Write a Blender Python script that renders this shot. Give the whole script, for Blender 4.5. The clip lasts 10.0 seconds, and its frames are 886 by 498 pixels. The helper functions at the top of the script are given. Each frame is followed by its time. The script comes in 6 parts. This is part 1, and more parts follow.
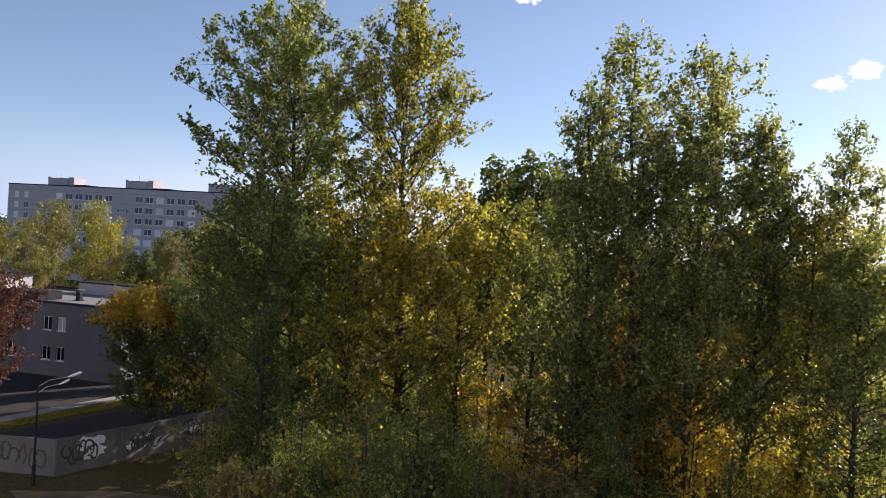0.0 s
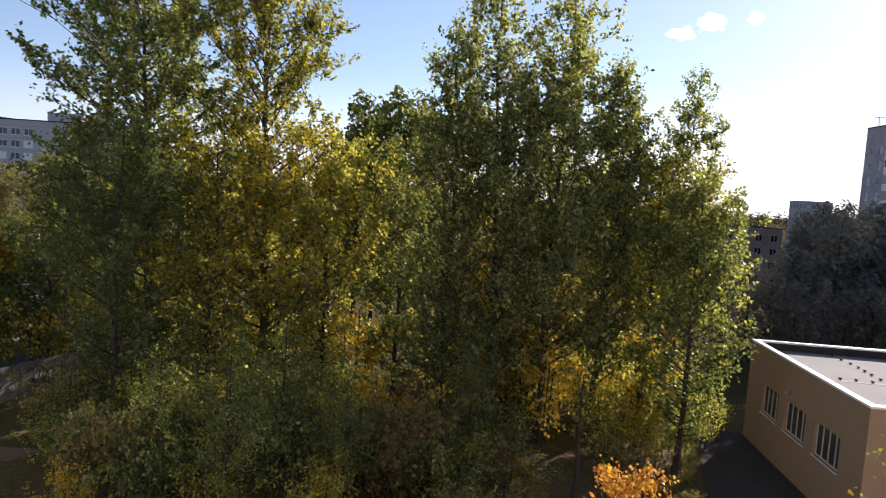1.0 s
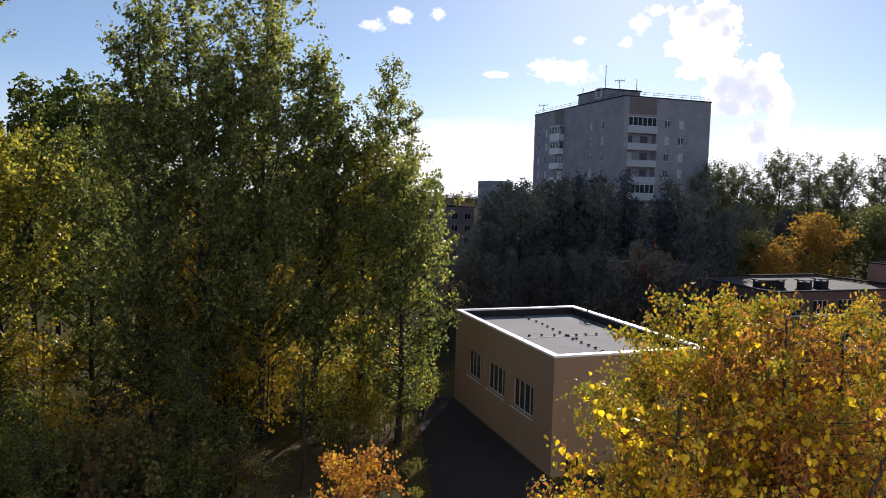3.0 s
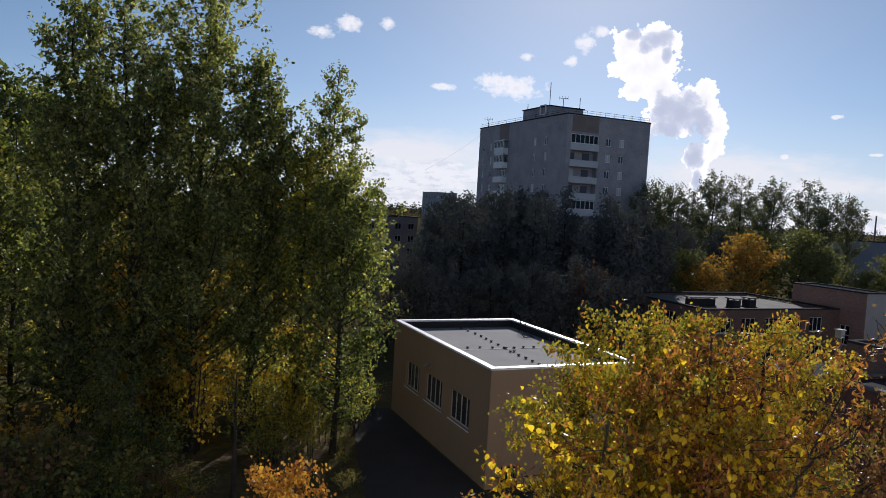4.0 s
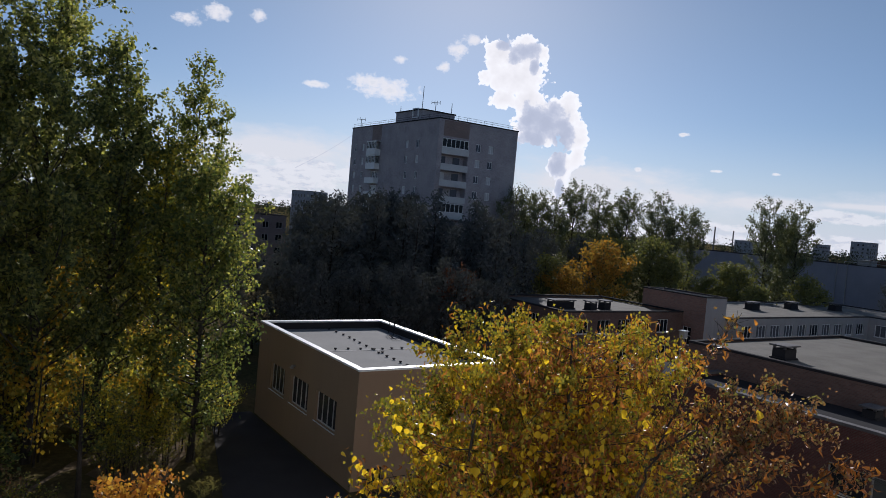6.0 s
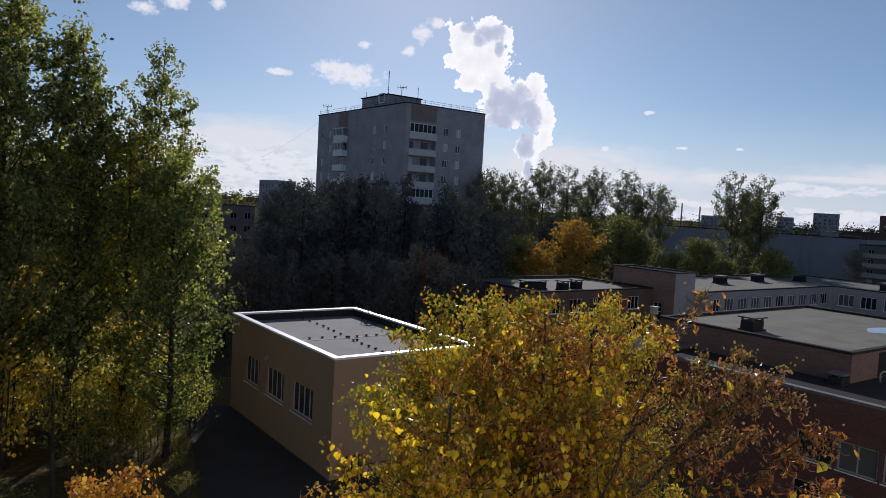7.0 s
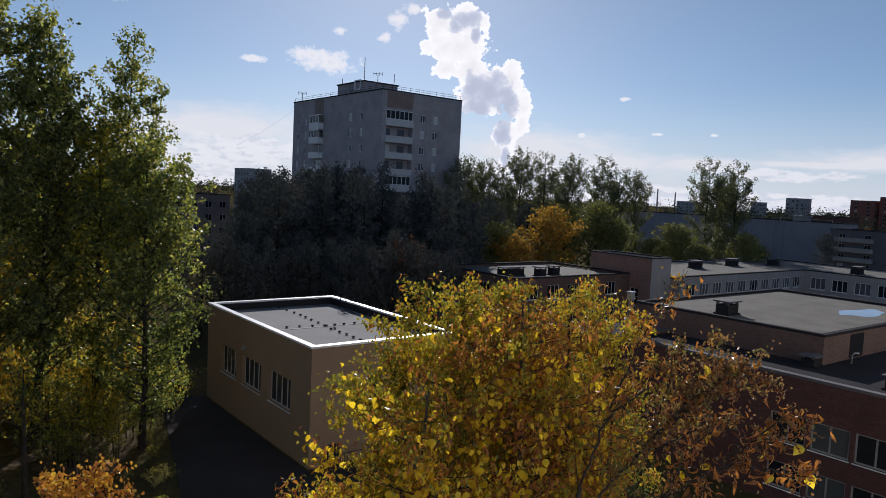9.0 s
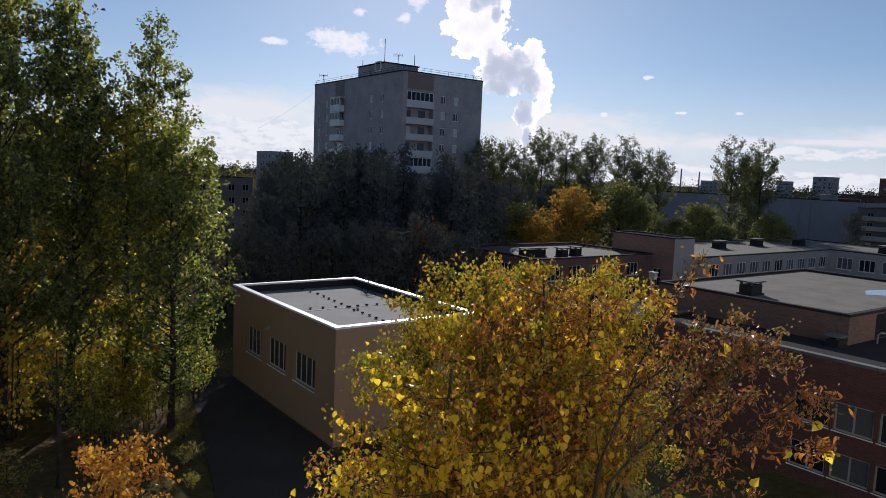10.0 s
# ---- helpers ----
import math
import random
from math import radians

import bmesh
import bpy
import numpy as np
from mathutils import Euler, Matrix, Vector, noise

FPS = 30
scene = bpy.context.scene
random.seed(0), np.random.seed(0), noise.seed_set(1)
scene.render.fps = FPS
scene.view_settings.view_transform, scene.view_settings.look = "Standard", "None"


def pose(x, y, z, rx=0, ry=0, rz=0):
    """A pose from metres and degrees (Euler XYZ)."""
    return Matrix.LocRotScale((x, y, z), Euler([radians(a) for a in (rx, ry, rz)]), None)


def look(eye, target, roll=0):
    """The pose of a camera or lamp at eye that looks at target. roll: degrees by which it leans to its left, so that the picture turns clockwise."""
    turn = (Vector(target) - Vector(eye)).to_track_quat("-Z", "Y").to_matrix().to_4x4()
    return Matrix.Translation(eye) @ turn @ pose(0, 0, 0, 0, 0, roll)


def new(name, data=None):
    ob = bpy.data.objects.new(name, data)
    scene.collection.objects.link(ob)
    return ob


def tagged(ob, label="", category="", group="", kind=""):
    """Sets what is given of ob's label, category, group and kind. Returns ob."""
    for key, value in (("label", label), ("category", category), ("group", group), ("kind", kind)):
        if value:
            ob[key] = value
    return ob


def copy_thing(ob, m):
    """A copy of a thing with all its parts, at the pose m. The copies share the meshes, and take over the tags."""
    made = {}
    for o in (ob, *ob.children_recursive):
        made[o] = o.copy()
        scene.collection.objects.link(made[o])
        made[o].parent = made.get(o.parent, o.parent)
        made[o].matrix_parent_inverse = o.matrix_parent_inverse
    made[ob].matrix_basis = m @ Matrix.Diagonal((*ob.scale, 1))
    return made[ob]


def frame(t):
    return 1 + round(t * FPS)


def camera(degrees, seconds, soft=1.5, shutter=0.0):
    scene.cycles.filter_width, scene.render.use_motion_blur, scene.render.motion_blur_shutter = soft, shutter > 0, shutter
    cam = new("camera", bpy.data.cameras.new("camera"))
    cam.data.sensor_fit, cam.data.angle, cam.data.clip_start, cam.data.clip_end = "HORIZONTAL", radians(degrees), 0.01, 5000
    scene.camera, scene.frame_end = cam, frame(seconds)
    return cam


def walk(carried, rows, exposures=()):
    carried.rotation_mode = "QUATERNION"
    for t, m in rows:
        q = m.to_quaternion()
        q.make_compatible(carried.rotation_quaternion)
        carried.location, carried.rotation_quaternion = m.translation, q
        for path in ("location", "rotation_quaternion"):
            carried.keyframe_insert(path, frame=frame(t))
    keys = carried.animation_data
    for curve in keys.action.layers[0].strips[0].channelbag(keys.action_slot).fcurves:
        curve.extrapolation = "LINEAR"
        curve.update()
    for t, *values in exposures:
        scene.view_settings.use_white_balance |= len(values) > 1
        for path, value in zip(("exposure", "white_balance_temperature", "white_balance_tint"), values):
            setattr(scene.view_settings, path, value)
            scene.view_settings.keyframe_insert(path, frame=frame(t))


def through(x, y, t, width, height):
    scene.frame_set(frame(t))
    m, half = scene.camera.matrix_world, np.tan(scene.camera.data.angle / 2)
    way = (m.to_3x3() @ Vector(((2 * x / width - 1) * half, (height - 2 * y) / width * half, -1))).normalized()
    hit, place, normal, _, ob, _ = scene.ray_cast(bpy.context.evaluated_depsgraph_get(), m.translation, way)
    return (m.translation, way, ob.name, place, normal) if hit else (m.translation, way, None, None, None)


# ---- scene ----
# World: x and y along the walls of the flat-roofed buildings, z up, the eye about 15 m above the ground.
cam = camera(63.76, 10.0, soft=0.6, shutter=0.15)
EYE = 15.0
ROWS = [
    (0, -0.433, -0.597, 0.128, 15.04, -0.42, -3.49),
    (0.5, -0.422, -0.704, 0.073, 11.68, -1.25, -4.91),
    (1, -0.393, -0.556, 0.057, 4.47, -4.68, -4.05),
    (1.5, -0.357, -0.385, 0.022, -0.58, -8.01, -3.49),
    (2, -0.346, -0.389, 0.026, -4.53, -5.47, -2.80),
    (2.5, -0.241, 0.018, -0.012, -12.49, -5.23, -2.67),
    (3, -0.250, -0.176, 0.008, -18.65, -4.45, -1.41),
    (4.3, -0.076, -0.102, 0.029, -24.76, -2.87, -3.28),
    (4.5, -0.090, 0.046, 0.012, -26.30, -2.04, -2.68),
    (5, -0.147, -0.100, 0.023, -29.42, -1.10, -2.83),
    (5.5, -0.048, 0.035, 0.030, -30.65, -0.19, -3.42),
    (6, -0.098, -0.082, 0.011, -33.49, -2.58, -5.06),
    (7.3, -0.065, -0.055, 0.005, -36.59, -3.68, -2.59),
    (7.5, -0.000, -0.000, -0.000, -37.17, -3.09, -2.38),
    (8, -0.027, -0.035, 0.003, -37.13, -2.99, -3.29),
    (8.5, -0.065, -0.099, -0.001, -37.26, -4.09, -3.34),
    (9, 0.055, 0.053, -0.020, -37.69, -4.55, -2.82),
    (9.5, -0.086, -0.114, -0.010, -36.57, -5.53, -3.03),
    (10, -0.082, -0.102, -0.016, -36.01, -6.11, -2.38),
]
EXPOSURES = [(0.0, 0.84, 6580, 22), (0.5, 0.92, 6680, 22), (1.0, 1.0, 6700, 22), (1.5, 1.2, 6700, 22), (2.0, 1.18, 6700, 22), (2.5, 0.99, 6550, 20), (3.0, 0.42, 6300, 18), (4.3, -0.15, 6020, 15), (5.5, -0.27, 5970, 15), (7.5, -0.23, 6040, 15), (9.0, -0.22, 6050, 15), (10.0, -0.13, 6100, 15)]
walk(cam, [(t, pose(x, y, EYE + z, 90 + pitch, roll, yaw)) for t, x, y, z, yaw, pitch, roll in ROWS], EXPOSURES)

# ---- light: a low autumn sun ahead of the camera, and the sky with its clouds ----
SUN_AZ, SUN_EL = 34.0, 24.0
sun_way = Vector((math.sin(radians(SUN_AZ)) * math.cos(radians(SUN_EL)), math.cos(radians(SUN_AZ)) * math.cos(radians(SUN_EL)), math.sin(radians(SUN_EL))))
sun_data = bpy.data.lights.new("sun", "SUN")
sun_data.energy, sun_data.angle, sun_data.color = 5.0, radians(0.53), (1.0, 0.95, 0.87)
sun = new("sun", sun_data)
sun.matrix_basis = look(sun_way * 200, (0, 0, 0))

# Clouds: centre azimuth, centre elevation, half width, half height (degrees); the steam plume with its shaded hollows comes first.
PLUME = [
    (36.9, 13.1, 1.5, 1.48), (39.0, 13.3, 1.94, 1.39), (37.3, 11.4, 1.95, 1.17), (38.7, 11.3, 2.3, 1.67), (37.6, 9.6, 1.3, 0.77), (39.5, 9.7, 1.77, 1.02), (41.0, 8.3, 2.5, 2.0),
    (42.6, 9.1, 1.05, 1.53), (43.4, 7.0, 1.14, 1.55), (40.4, 7.3, 1.95, 1.3), (42.4, 4.9, 1.0, 1.57), (43.6, 5.8, 0.79, 1.04), (42.55, 3.0, 0.62, 1.3),
]
HOLLOWS = [
    (37.0, 13.8, 0.71, 0.57), (39.0, 13.4, 1.41, 0.74), (39.7, 12.3, 0.44, 0.67), (38.0, 12.8, 0.62, 0.6), (41.0, 8.1, 2.2, 1.7), (39.6, 8.3, 1.06, 1.4), (40.0, 6.7, 1.42, 0.95),
    (42.4, 7.2, 1.0, 1.5), (42.2, 4.9, 0.8, 1.4), (42.5, 3.1, 0.46, 1.06),
]
PUFFS = [
    (15.0, 13.6, 1.2, 0.6), (12.9, 12.8, 1.1, 0.45), (18.0, 13.8, 0.7, 0.5), (28.1, 9.6, 2.5, 0.95), (26.8, 10.0, 1.75, 0.7), (22.5, 9.4, 1.2, 0.3), (33.6, 13.1, 0.9, 0.8), (34.6, 13.9, 0.9, 0.5),
    (32.5, 11.7, 0.6, 0.4), (29.1, 12.0, 0.6, 0.35), (51.5, 7.8, 0.5, 0.16), (54.1, 5.2, 0.45, 0.13), (58.2, 5.2, 0.45, 0.13), (48.4, 5.0, 0.3, 0.2), (-9.4, 19.6, 1.8, 0.8),
]
VEILS = [
    (21.4, 4.2, 10.0, 2.1), (44.5, 3.6, 9.0, 2.2), (51.1, 3.0, 8.0, 1.3), (57.3, 3.0, 7.0, 0.8), (65.0, 3.2, 9.0, 0.4), (74.0, 3.6, 14.0, 1.2),
]
BANKS = [
    (20.4, 2.2, 9.0, 1.5), (46.0, 2.0, 6.0, 1.2), (63.5, 2.4, 4.5, 0.45), (55.0, 1.1, 2.4, 0.35), (64.3, 0.7, 6.0, 0.5), (20.0, 0.0, 90.0, 0.7),
]
# a thin trail in the sky beside the tower: two ends, azimuth and elevation
TRAIL = ((21.5, 2.8), (25.9, 5.9))


def sky_world():
    world = bpy.data.worlds.new("sky")
    scene.world = world
    world.use_nodes = True
    nt = world.node_tree
    N, L = nt.nodes, nt.links
    N.clear()
    out, back = N.new("ShaderNodeOutputWorld"), N.new("ShaderNodeBackground")
    L.new(back.outputs[0], out.inputs[0])
    sky = N.new("ShaderNodeTexSky")
    sky.sky_type, sky.sun_disc, sky.sun_elevation, sky.sun_rotation = "NISHITA", False, radians(SUN_EL), radians(SUN_AZ)
    sky.altitude, sky.air_density, sky.dust_density, sky.ozone_density = 60, 1.0, 0.2, 2.0

    def op(kind, a, b=None, c=None, clamp=False):
        n = N.new("ShaderNodeMath")
        n.operation, n.use_clamp = kind, clamp
        for i, v in enumerate((a, b, c)):
            if v is not None:
                if isinstance(v, (int, float)):
                    n.inputs[i].default_value = v
                else:
                    L.new(v, n.inputs[i])
        return n.outputs[0]

    coord = N.new("ShaderNodeTexCoord")
    split = N.new("ShaderNodeSeparateXYZ")
    L.new(coord.outputs["Generated"], split.inputs[0])
    azimuth = op("MULTIPLY", op("ARCTAN2", split.outputs[0], split.outputs[1]), 57.29578)
    elevation = op("MULTIPLY", op("ARCSINE", split.outputs[2]), 57.29578)

    def fbm(scale, detail, rough, stretch=1.0):
        m = N.new("ShaderNodeMapping")
        m.inputs["Scale"].default_value = (1, 1, stretch)
        L.new(coord.outputs["Generated"], m.inputs[0])
        n = N.new("ShaderNodeTexNoise")
        n.inputs["Scale"].default_value, n.inputs["Detail"].default_value, n.inputs["Roughness"].default_value = scale, detail, rough
        L.new(m.outputs[0], n.inputs["Vector"])
        return op("SUBTRACT", n.outputs[0], 0.5)

    def mass(rows, puff):
        best = None
        for a, e, ra, re in rows:
            dx = op("MULTIPLY", op("SUBTRACT", azimuth, a), 1 / ra)
            dy = op("MULTIPLY", op("SUBTRACT", elevation, e), 1 / re)
            far = op("SQRT", op("ADD", op("MULTIPLY", dx, dx), op("MULTIPLY", dy, dy)))
            near = op("SUBTRACT", 1.0, far)
            best = near if best is None else op("SMOOTH_MAX", best, near, 0.12)
        return op("ADD", best, puff)

    def knobs(scale, warp):
        """Rounded knobs as on heaped clouds: high in the middle of each cell, creased between them."""
        shift = N.new("ShaderNodeTexNoise")
        shift.inputs["Scale"].default_value, shift.inputs["Detail"].default_value = scale * 0.8, 3
        L.new(coord.outputs["Generated"], shift.inputs["Vector"])
        add = N.new("ShaderNodeVectorMath")
        add.operation = "MULTIPLY_ADD"
        L.new(shift.outputs["Color"], add.inputs[0])
        add.inputs[1].default_value = (warp, warp, warp)
        L.new(coord.outputs["Generated"], add.inputs[2])
        v = N.new("ShaderNodeTexVoronoi")
        v.feature = "F1"
        v.inputs["Scale"].default_value = scale
        L.new(add.outputs[0], v.inputs["Vector"])
        return op("SUBTRACT", 0.45, v.outputs["Distance"])

    heaps = op("ADD", op("MULTIPLY", knobs(55, 0.012), 0.5), op("ADD", op("MULTIPLY", knobs(150, 0.005), 0.32), op("MULTIPLY", fbm(60, 7, 0.65), 1.0)))
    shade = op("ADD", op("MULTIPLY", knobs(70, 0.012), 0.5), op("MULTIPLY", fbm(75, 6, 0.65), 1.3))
    rags = op("ADD", op("MULTIPLY", fbm(60, 7, 0.68, 1.3), 2.2), op("MULTIPLY", knobs(80, 0.01), 0.5))
    wisps = op("ADD", op("MULTIPLY", fbm(9, 6, 0.6, 3.5), 1.6), op("MULTIPLY", fbm(40, 5, 0.6, 2.2), 0.4))
    tufts = op("ADD", op("MULTIPLY", fbm(28, 7, 0.62, 2.6), 2.6), op("MULTIPLY", knobs(60, 0.012), 0.5))

    def ramp(value, stops):
        n = N.new("ShaderNodeValToRGB")
        L.new(value, n.inputs[0])
        e = n.color_ramp.elements
        while len(e) < len(stops):
            e.new(0.5)
        for el, (p, c) in zip(e, stops):
            el.position, el.color = p, (*c, 1)
        return n.outputs[0]

    plume, hollow = mass(PLUME, heaps), mass(HOLLOWS, shade)
    puff, veil, bank = mass(PUFFS, rags), mass(VEILS, wisps), mass(BANKS, tufts)
    strength = N.new("ShaderNodeVectorMath")
    strength.operation = "SCALE"
    L.new(sky.outputs[0], strength.inputs[0])
    strength.inputs["Scale"].default_value = 0.075

    def over(below, colour, alpha):
        n = N.new("ShaderNodeMix")
        n.data_type = "RGBA"
        L.new(alpha, n.inputs["Factor"])
        L.new(below, n.inputs["A"])
        L.new(colour, n.inputs["B"])
        return n.outputs["Result"]

    # cool haze low over the horizon
    low = op("MULTIPLY", op("SUBTRACT", 1.0, op("MULTIPLY", elevation, 1 / 16.0), clamp=True), 0.9, clamp=True)
    cool = N.new("ShaderNodeMix")
    cool.data_type, cool.blend_type = "RGBA", "MULTIPLY"
    L.new(low, cool.inputs["Factor"])
    L.new(strength.outputs[0], cool.inputs["A"])
    cool.inputs["B"].default_value = (0.74, 0.86, 1.12, 1)
    haze = op("MULTIPLY", op("POWER", op("SUBTRACT", 1.0, op("MULTIPLY", op("ABSOLUTE", elevation), 1 / 9.0), clamp=True), 1.6), 0.85)
    sunward = op("MULTIPLY", op("SUBTRACT", op("COSINE", op("MULTIPLY", op("SUBTRACT", azimuth, SUN_AZ), 0.0174533)), 0.1), 1 / 0.7, clamp=True)
    haze_colour = ramp(sunward, [(0.0, (0.27, 0.37, 0.58)), (1.0, (0.74, 0.80, 0.90))])
    veil_alpha = ramp(veil, [(0.0, (0, 0, 0)), (0.7, (0.8, 0.8, 0.8))])
    veil_colour = ramp(veil, [(0.0, (0.82, 0.85, 0.9)), (0.6, (0.93, 0.905, 0.885))])
    bank_alpha = ramp(bank, [(0.0, (0, 0, 0)), (0.35, (0.75, 0.75, 0.75))])
    bank_colour = ramp(fbm(45, 5, 0.6, 2.5), [(0.0, (0.98, 0.965, 0.95)), (0.06, (0.9, 0.89, 0.89)), (0.14, (0.72, 0.75, 0.81))])
    puff_alpha = ramp(puff, [(0.0, (0, 0, 0)), (0.25, (0.4, 0.4, 0.4)), (0.8, (0.95, 0.95, 0.95))])
    puff_colour = ramp(puff, [(0.0, (1.05, 1.05, 1.05)), (0.5, (1.12, 1.06, 1.0)), (1.0, (0.92, 0.92, 0.92))])
    plume_alpha = ramp(plume, [(0.0, (0, 0, 0)), (0.08, (1, 1, 1))])
    plume_colour = ramp(plume, [(0.0, (1.2, 1.2, 1.2)), (0.3, (1.12, 1.09, 1.05)), (1.0, (1.0, 0.97, 0.94))])
    hollow_alpha = ramp(hollow, [(0.0, (0, 0, 0)), (0.22, (0.85, 0.85, 0.85)), (0.6, (1, 1, 1))])
    hollow_colour = ramp(hollow, [(0.0, (0.75, 0.78, 0.86)), (0.5, (0.62, 0.66, 0.76)), (1.0, (0.58, 0.62, 0.72))])
    (a0, e0), (a1, e1) = TRAIL
    ln = math.hypot(a1 - a0, e1 - e0)
    ux, uy = (a1 - a0) / ln, (e1 - e0) / ln
    da, de = op("SUBTRACT", azimuth, a0), op("SUBTRACT", elevation, e0)
    along = op("ADD", op("MULTIPLY", da, ux), op("MULTIPLY", de, uy))
    aside = op("ABSOLUTE", op("SUBTRACT", op("MULTIPLY", da, uy), op("ADD", op("MULTIPLY", de, ux), op("MULTIPLY", op("SINE", op("MULTIPLY", along, 0.6)), 0.1))))
    line = op("MULTIPLY", op("SUBTRACT", 1.0, op("MULTIPLY", aside, 1 / 0.05), clamp=True), op("MULTIPLY", op("GREATER_THAN", along, 0.0), op("LESS_THAN", along, ln)))
    line = op("MULTIPLY", line, op("ADD", 0.45, op("MULTIPLY", fbm(120, 3, 0.6), 1.2)), clamp=True)
    trail_colour = ramp(line, [(0.0, (0.5, 0.53, 0.62)), (1.0, (0.5, 0.53, 0.62))])
    colour = over(over(cool.outputs["Result"], haze_colour, haze), veil_colour, veil_alpha)
    colour = over(colour, bank_colour, bank_alpha)
    colour = over(colour, puff_colour, puff_alpha)
    colour = over(colour, trail_colour, line)
    plume_shaded = over(plume_colour, hollow_colour, hollow_alpha)
    colour = over(colour, plume_shaded, plume_alpha)
    L.new(colour, back.inputs[0])
    back.inputs[1].default_value = 1.0


sky_world()


# ---- materials ----
class Nodes:
    """A node material under construction: a Principled shader and a few shortcuts."""

    def __init__(self, name, rough=0.8, metal=0.0, spec=0.3):
        self.m = bpy.data.materials.new(name)
        self.m.use_nodes = True
        self.t = self.m.node_tree
        self.b = self.t.nodes["Principled BSDF"]
        self.out = self.t.nodes["Material Output"]
        self.b.inputs["Roughness"].default_value = rough
        self.b.inputs["Metallic"].default_value = metal
        self.b.inputs["Specular IOR Level"].default_value = spec
        self.coord = self.t.nodes.new("ShaderNodeTexCoord").outputs["Object"]

    def node(self, kind):
        return self.t.nodes.new(kind)

    def link(self, a, b):
        self.t.links.new(a, b)

    def noise(self, scale, detail=4, rough=0.6, stretch=(1, 1, 1)):
        m = self.node("ShaderNodeMapping")
        m.inputs["Scale"].default_value = stretch
        self.link(self.coord, m.inputs[0])
        n = self.node("ShaderNodeTexNoise")
        n.inputs["Scale"].default_value, n.inputs["Detail"].default_value, n.inputs["Roughness"].default_value = scale, detail, rough
        self.link(m.outputs[0], n.inputs["Vector"])
        return n.outputs[0]

    def ramp(self, value, stops):
        n = self.node("ShaderNodeValToRGB")
        self.link(value, n.inputs[0])
        e = n.color_ramp.elements
        while len(e) < len(stops):
            e.new(0.5)
        for el, (p, c) in zip(e, stops):
            el.position, el.color = p, (*c, 1)
        return n.outputs[0]

    def mix(self, a, b, fac, blend="MIX"):
        n = self.node("ShaderNodeMix")
        n.data_type, n.blend_type = "RGBA", blend
        for v, k in ((fac, "Factor"), (a, "A"), (b, "B")):
            if isinstance(v, (int, float)):
                n.inputs[k].default_value = v
            elif isinstance(v, tuple):
                n.inputs[k].default_value = (*v, 1)
            else:
                self.link(v, n.inputs[k])
        return n.outputs["Result"]

    def colour(self, socket):
        self.link(socket, self.b.inputs["Base Color"])
        return self

    def bump(self, value, strength=0.3, distance=0.02):
        n = self.node("ShaderNodeBump")
        n.inputs["Strength"].default_value, n.inputs["Distance"].default_value = strength, distance
        self.link(value, n.inputs["Height"])
        self.link(n.outputs[0], self.b.inputs["Normal"])
        return self


def worn(name, base, dark=0.75, scale=0.6, fine=14, rough=0.85, metal=0.0, bump=0.25, streak=False, spec=0.3):
    """A painted, plastered, concrete or tarred surface: broad stains, fine grain, optional vertical streaks."""
    k = Nodes(name, rough, metal, spec)
    d = tuple(c * dark for c in base)
    broad = k.ramp(k.noise(scale, 5, 0.6), [(0.35, d), (0.62, base)])
    grain = k.noise(fine, 6, 0.7)
    col = k.mix(broad, k.ramp(grain, [(0.3, d), (0.7, tuple(min(1, c * 1.12) for c in base))]), 0.45)
    if streak:
        col = k.mix(col, d, k.ramp(k.noise(1.7, 5, 0.65, (1, 1, 0.08)), [(0.52, (0, 0, 0)), (0.75, (0.6, 0.6, 0.6))]))
    return k.colour(col).bump(grain, bump).m


def brick(name, base, mortar, scale=1.0):
    """Brick masonry seen from afar: courses and joints at true size."""
    k = Nodes(name, 0.9)
    sep = k.node("ShaderNodeSeparateXYZ")
    k.link(k.coord, sep.inputs[0])
    add = k.node("ShaderNodeMath")
    k.link(sep.outputs[0], add.inputs[0])
    k.link(sep.outputs[1], add.inputs[1])
    comb = k.node("ShaderNodeCombineXYZ")
    k.link(add.outputs[0], comb.inputs[0])
    k.link(sep.outputs[2], comb.inputs[1])
    b = k.node("ShaderNodeTexBrick")
    k.link(comb.outputs[0], b.inputs["Vector"])
    for key, v in (("Scale", 1.0), ("Brick Width", 0.26), ("Row Height", 0.077), ("Mortar Size", 0.008), ("Bias", 0.0)):
        b.inputs[key].default_value = v
    b.inputs["Color1"].default_value = (*base, 1)
    b.inputs["Color2"].default_value = (*[c * 0.72 for c in base], 1)
    b.inputs["Mortar"].default_value = (*mortar, 1)
    stain = k.ramp(k.noise(0.35, 5, 0.6), [(0.3, (0.72, 0.72, 0.74)), (0.65, (1, 1, 1))])
    return k.colour(k.mix(b.outputs[0], stain, 1.0, "MULTIPLY")).bump(k.noise(20, 4), 0.2).m


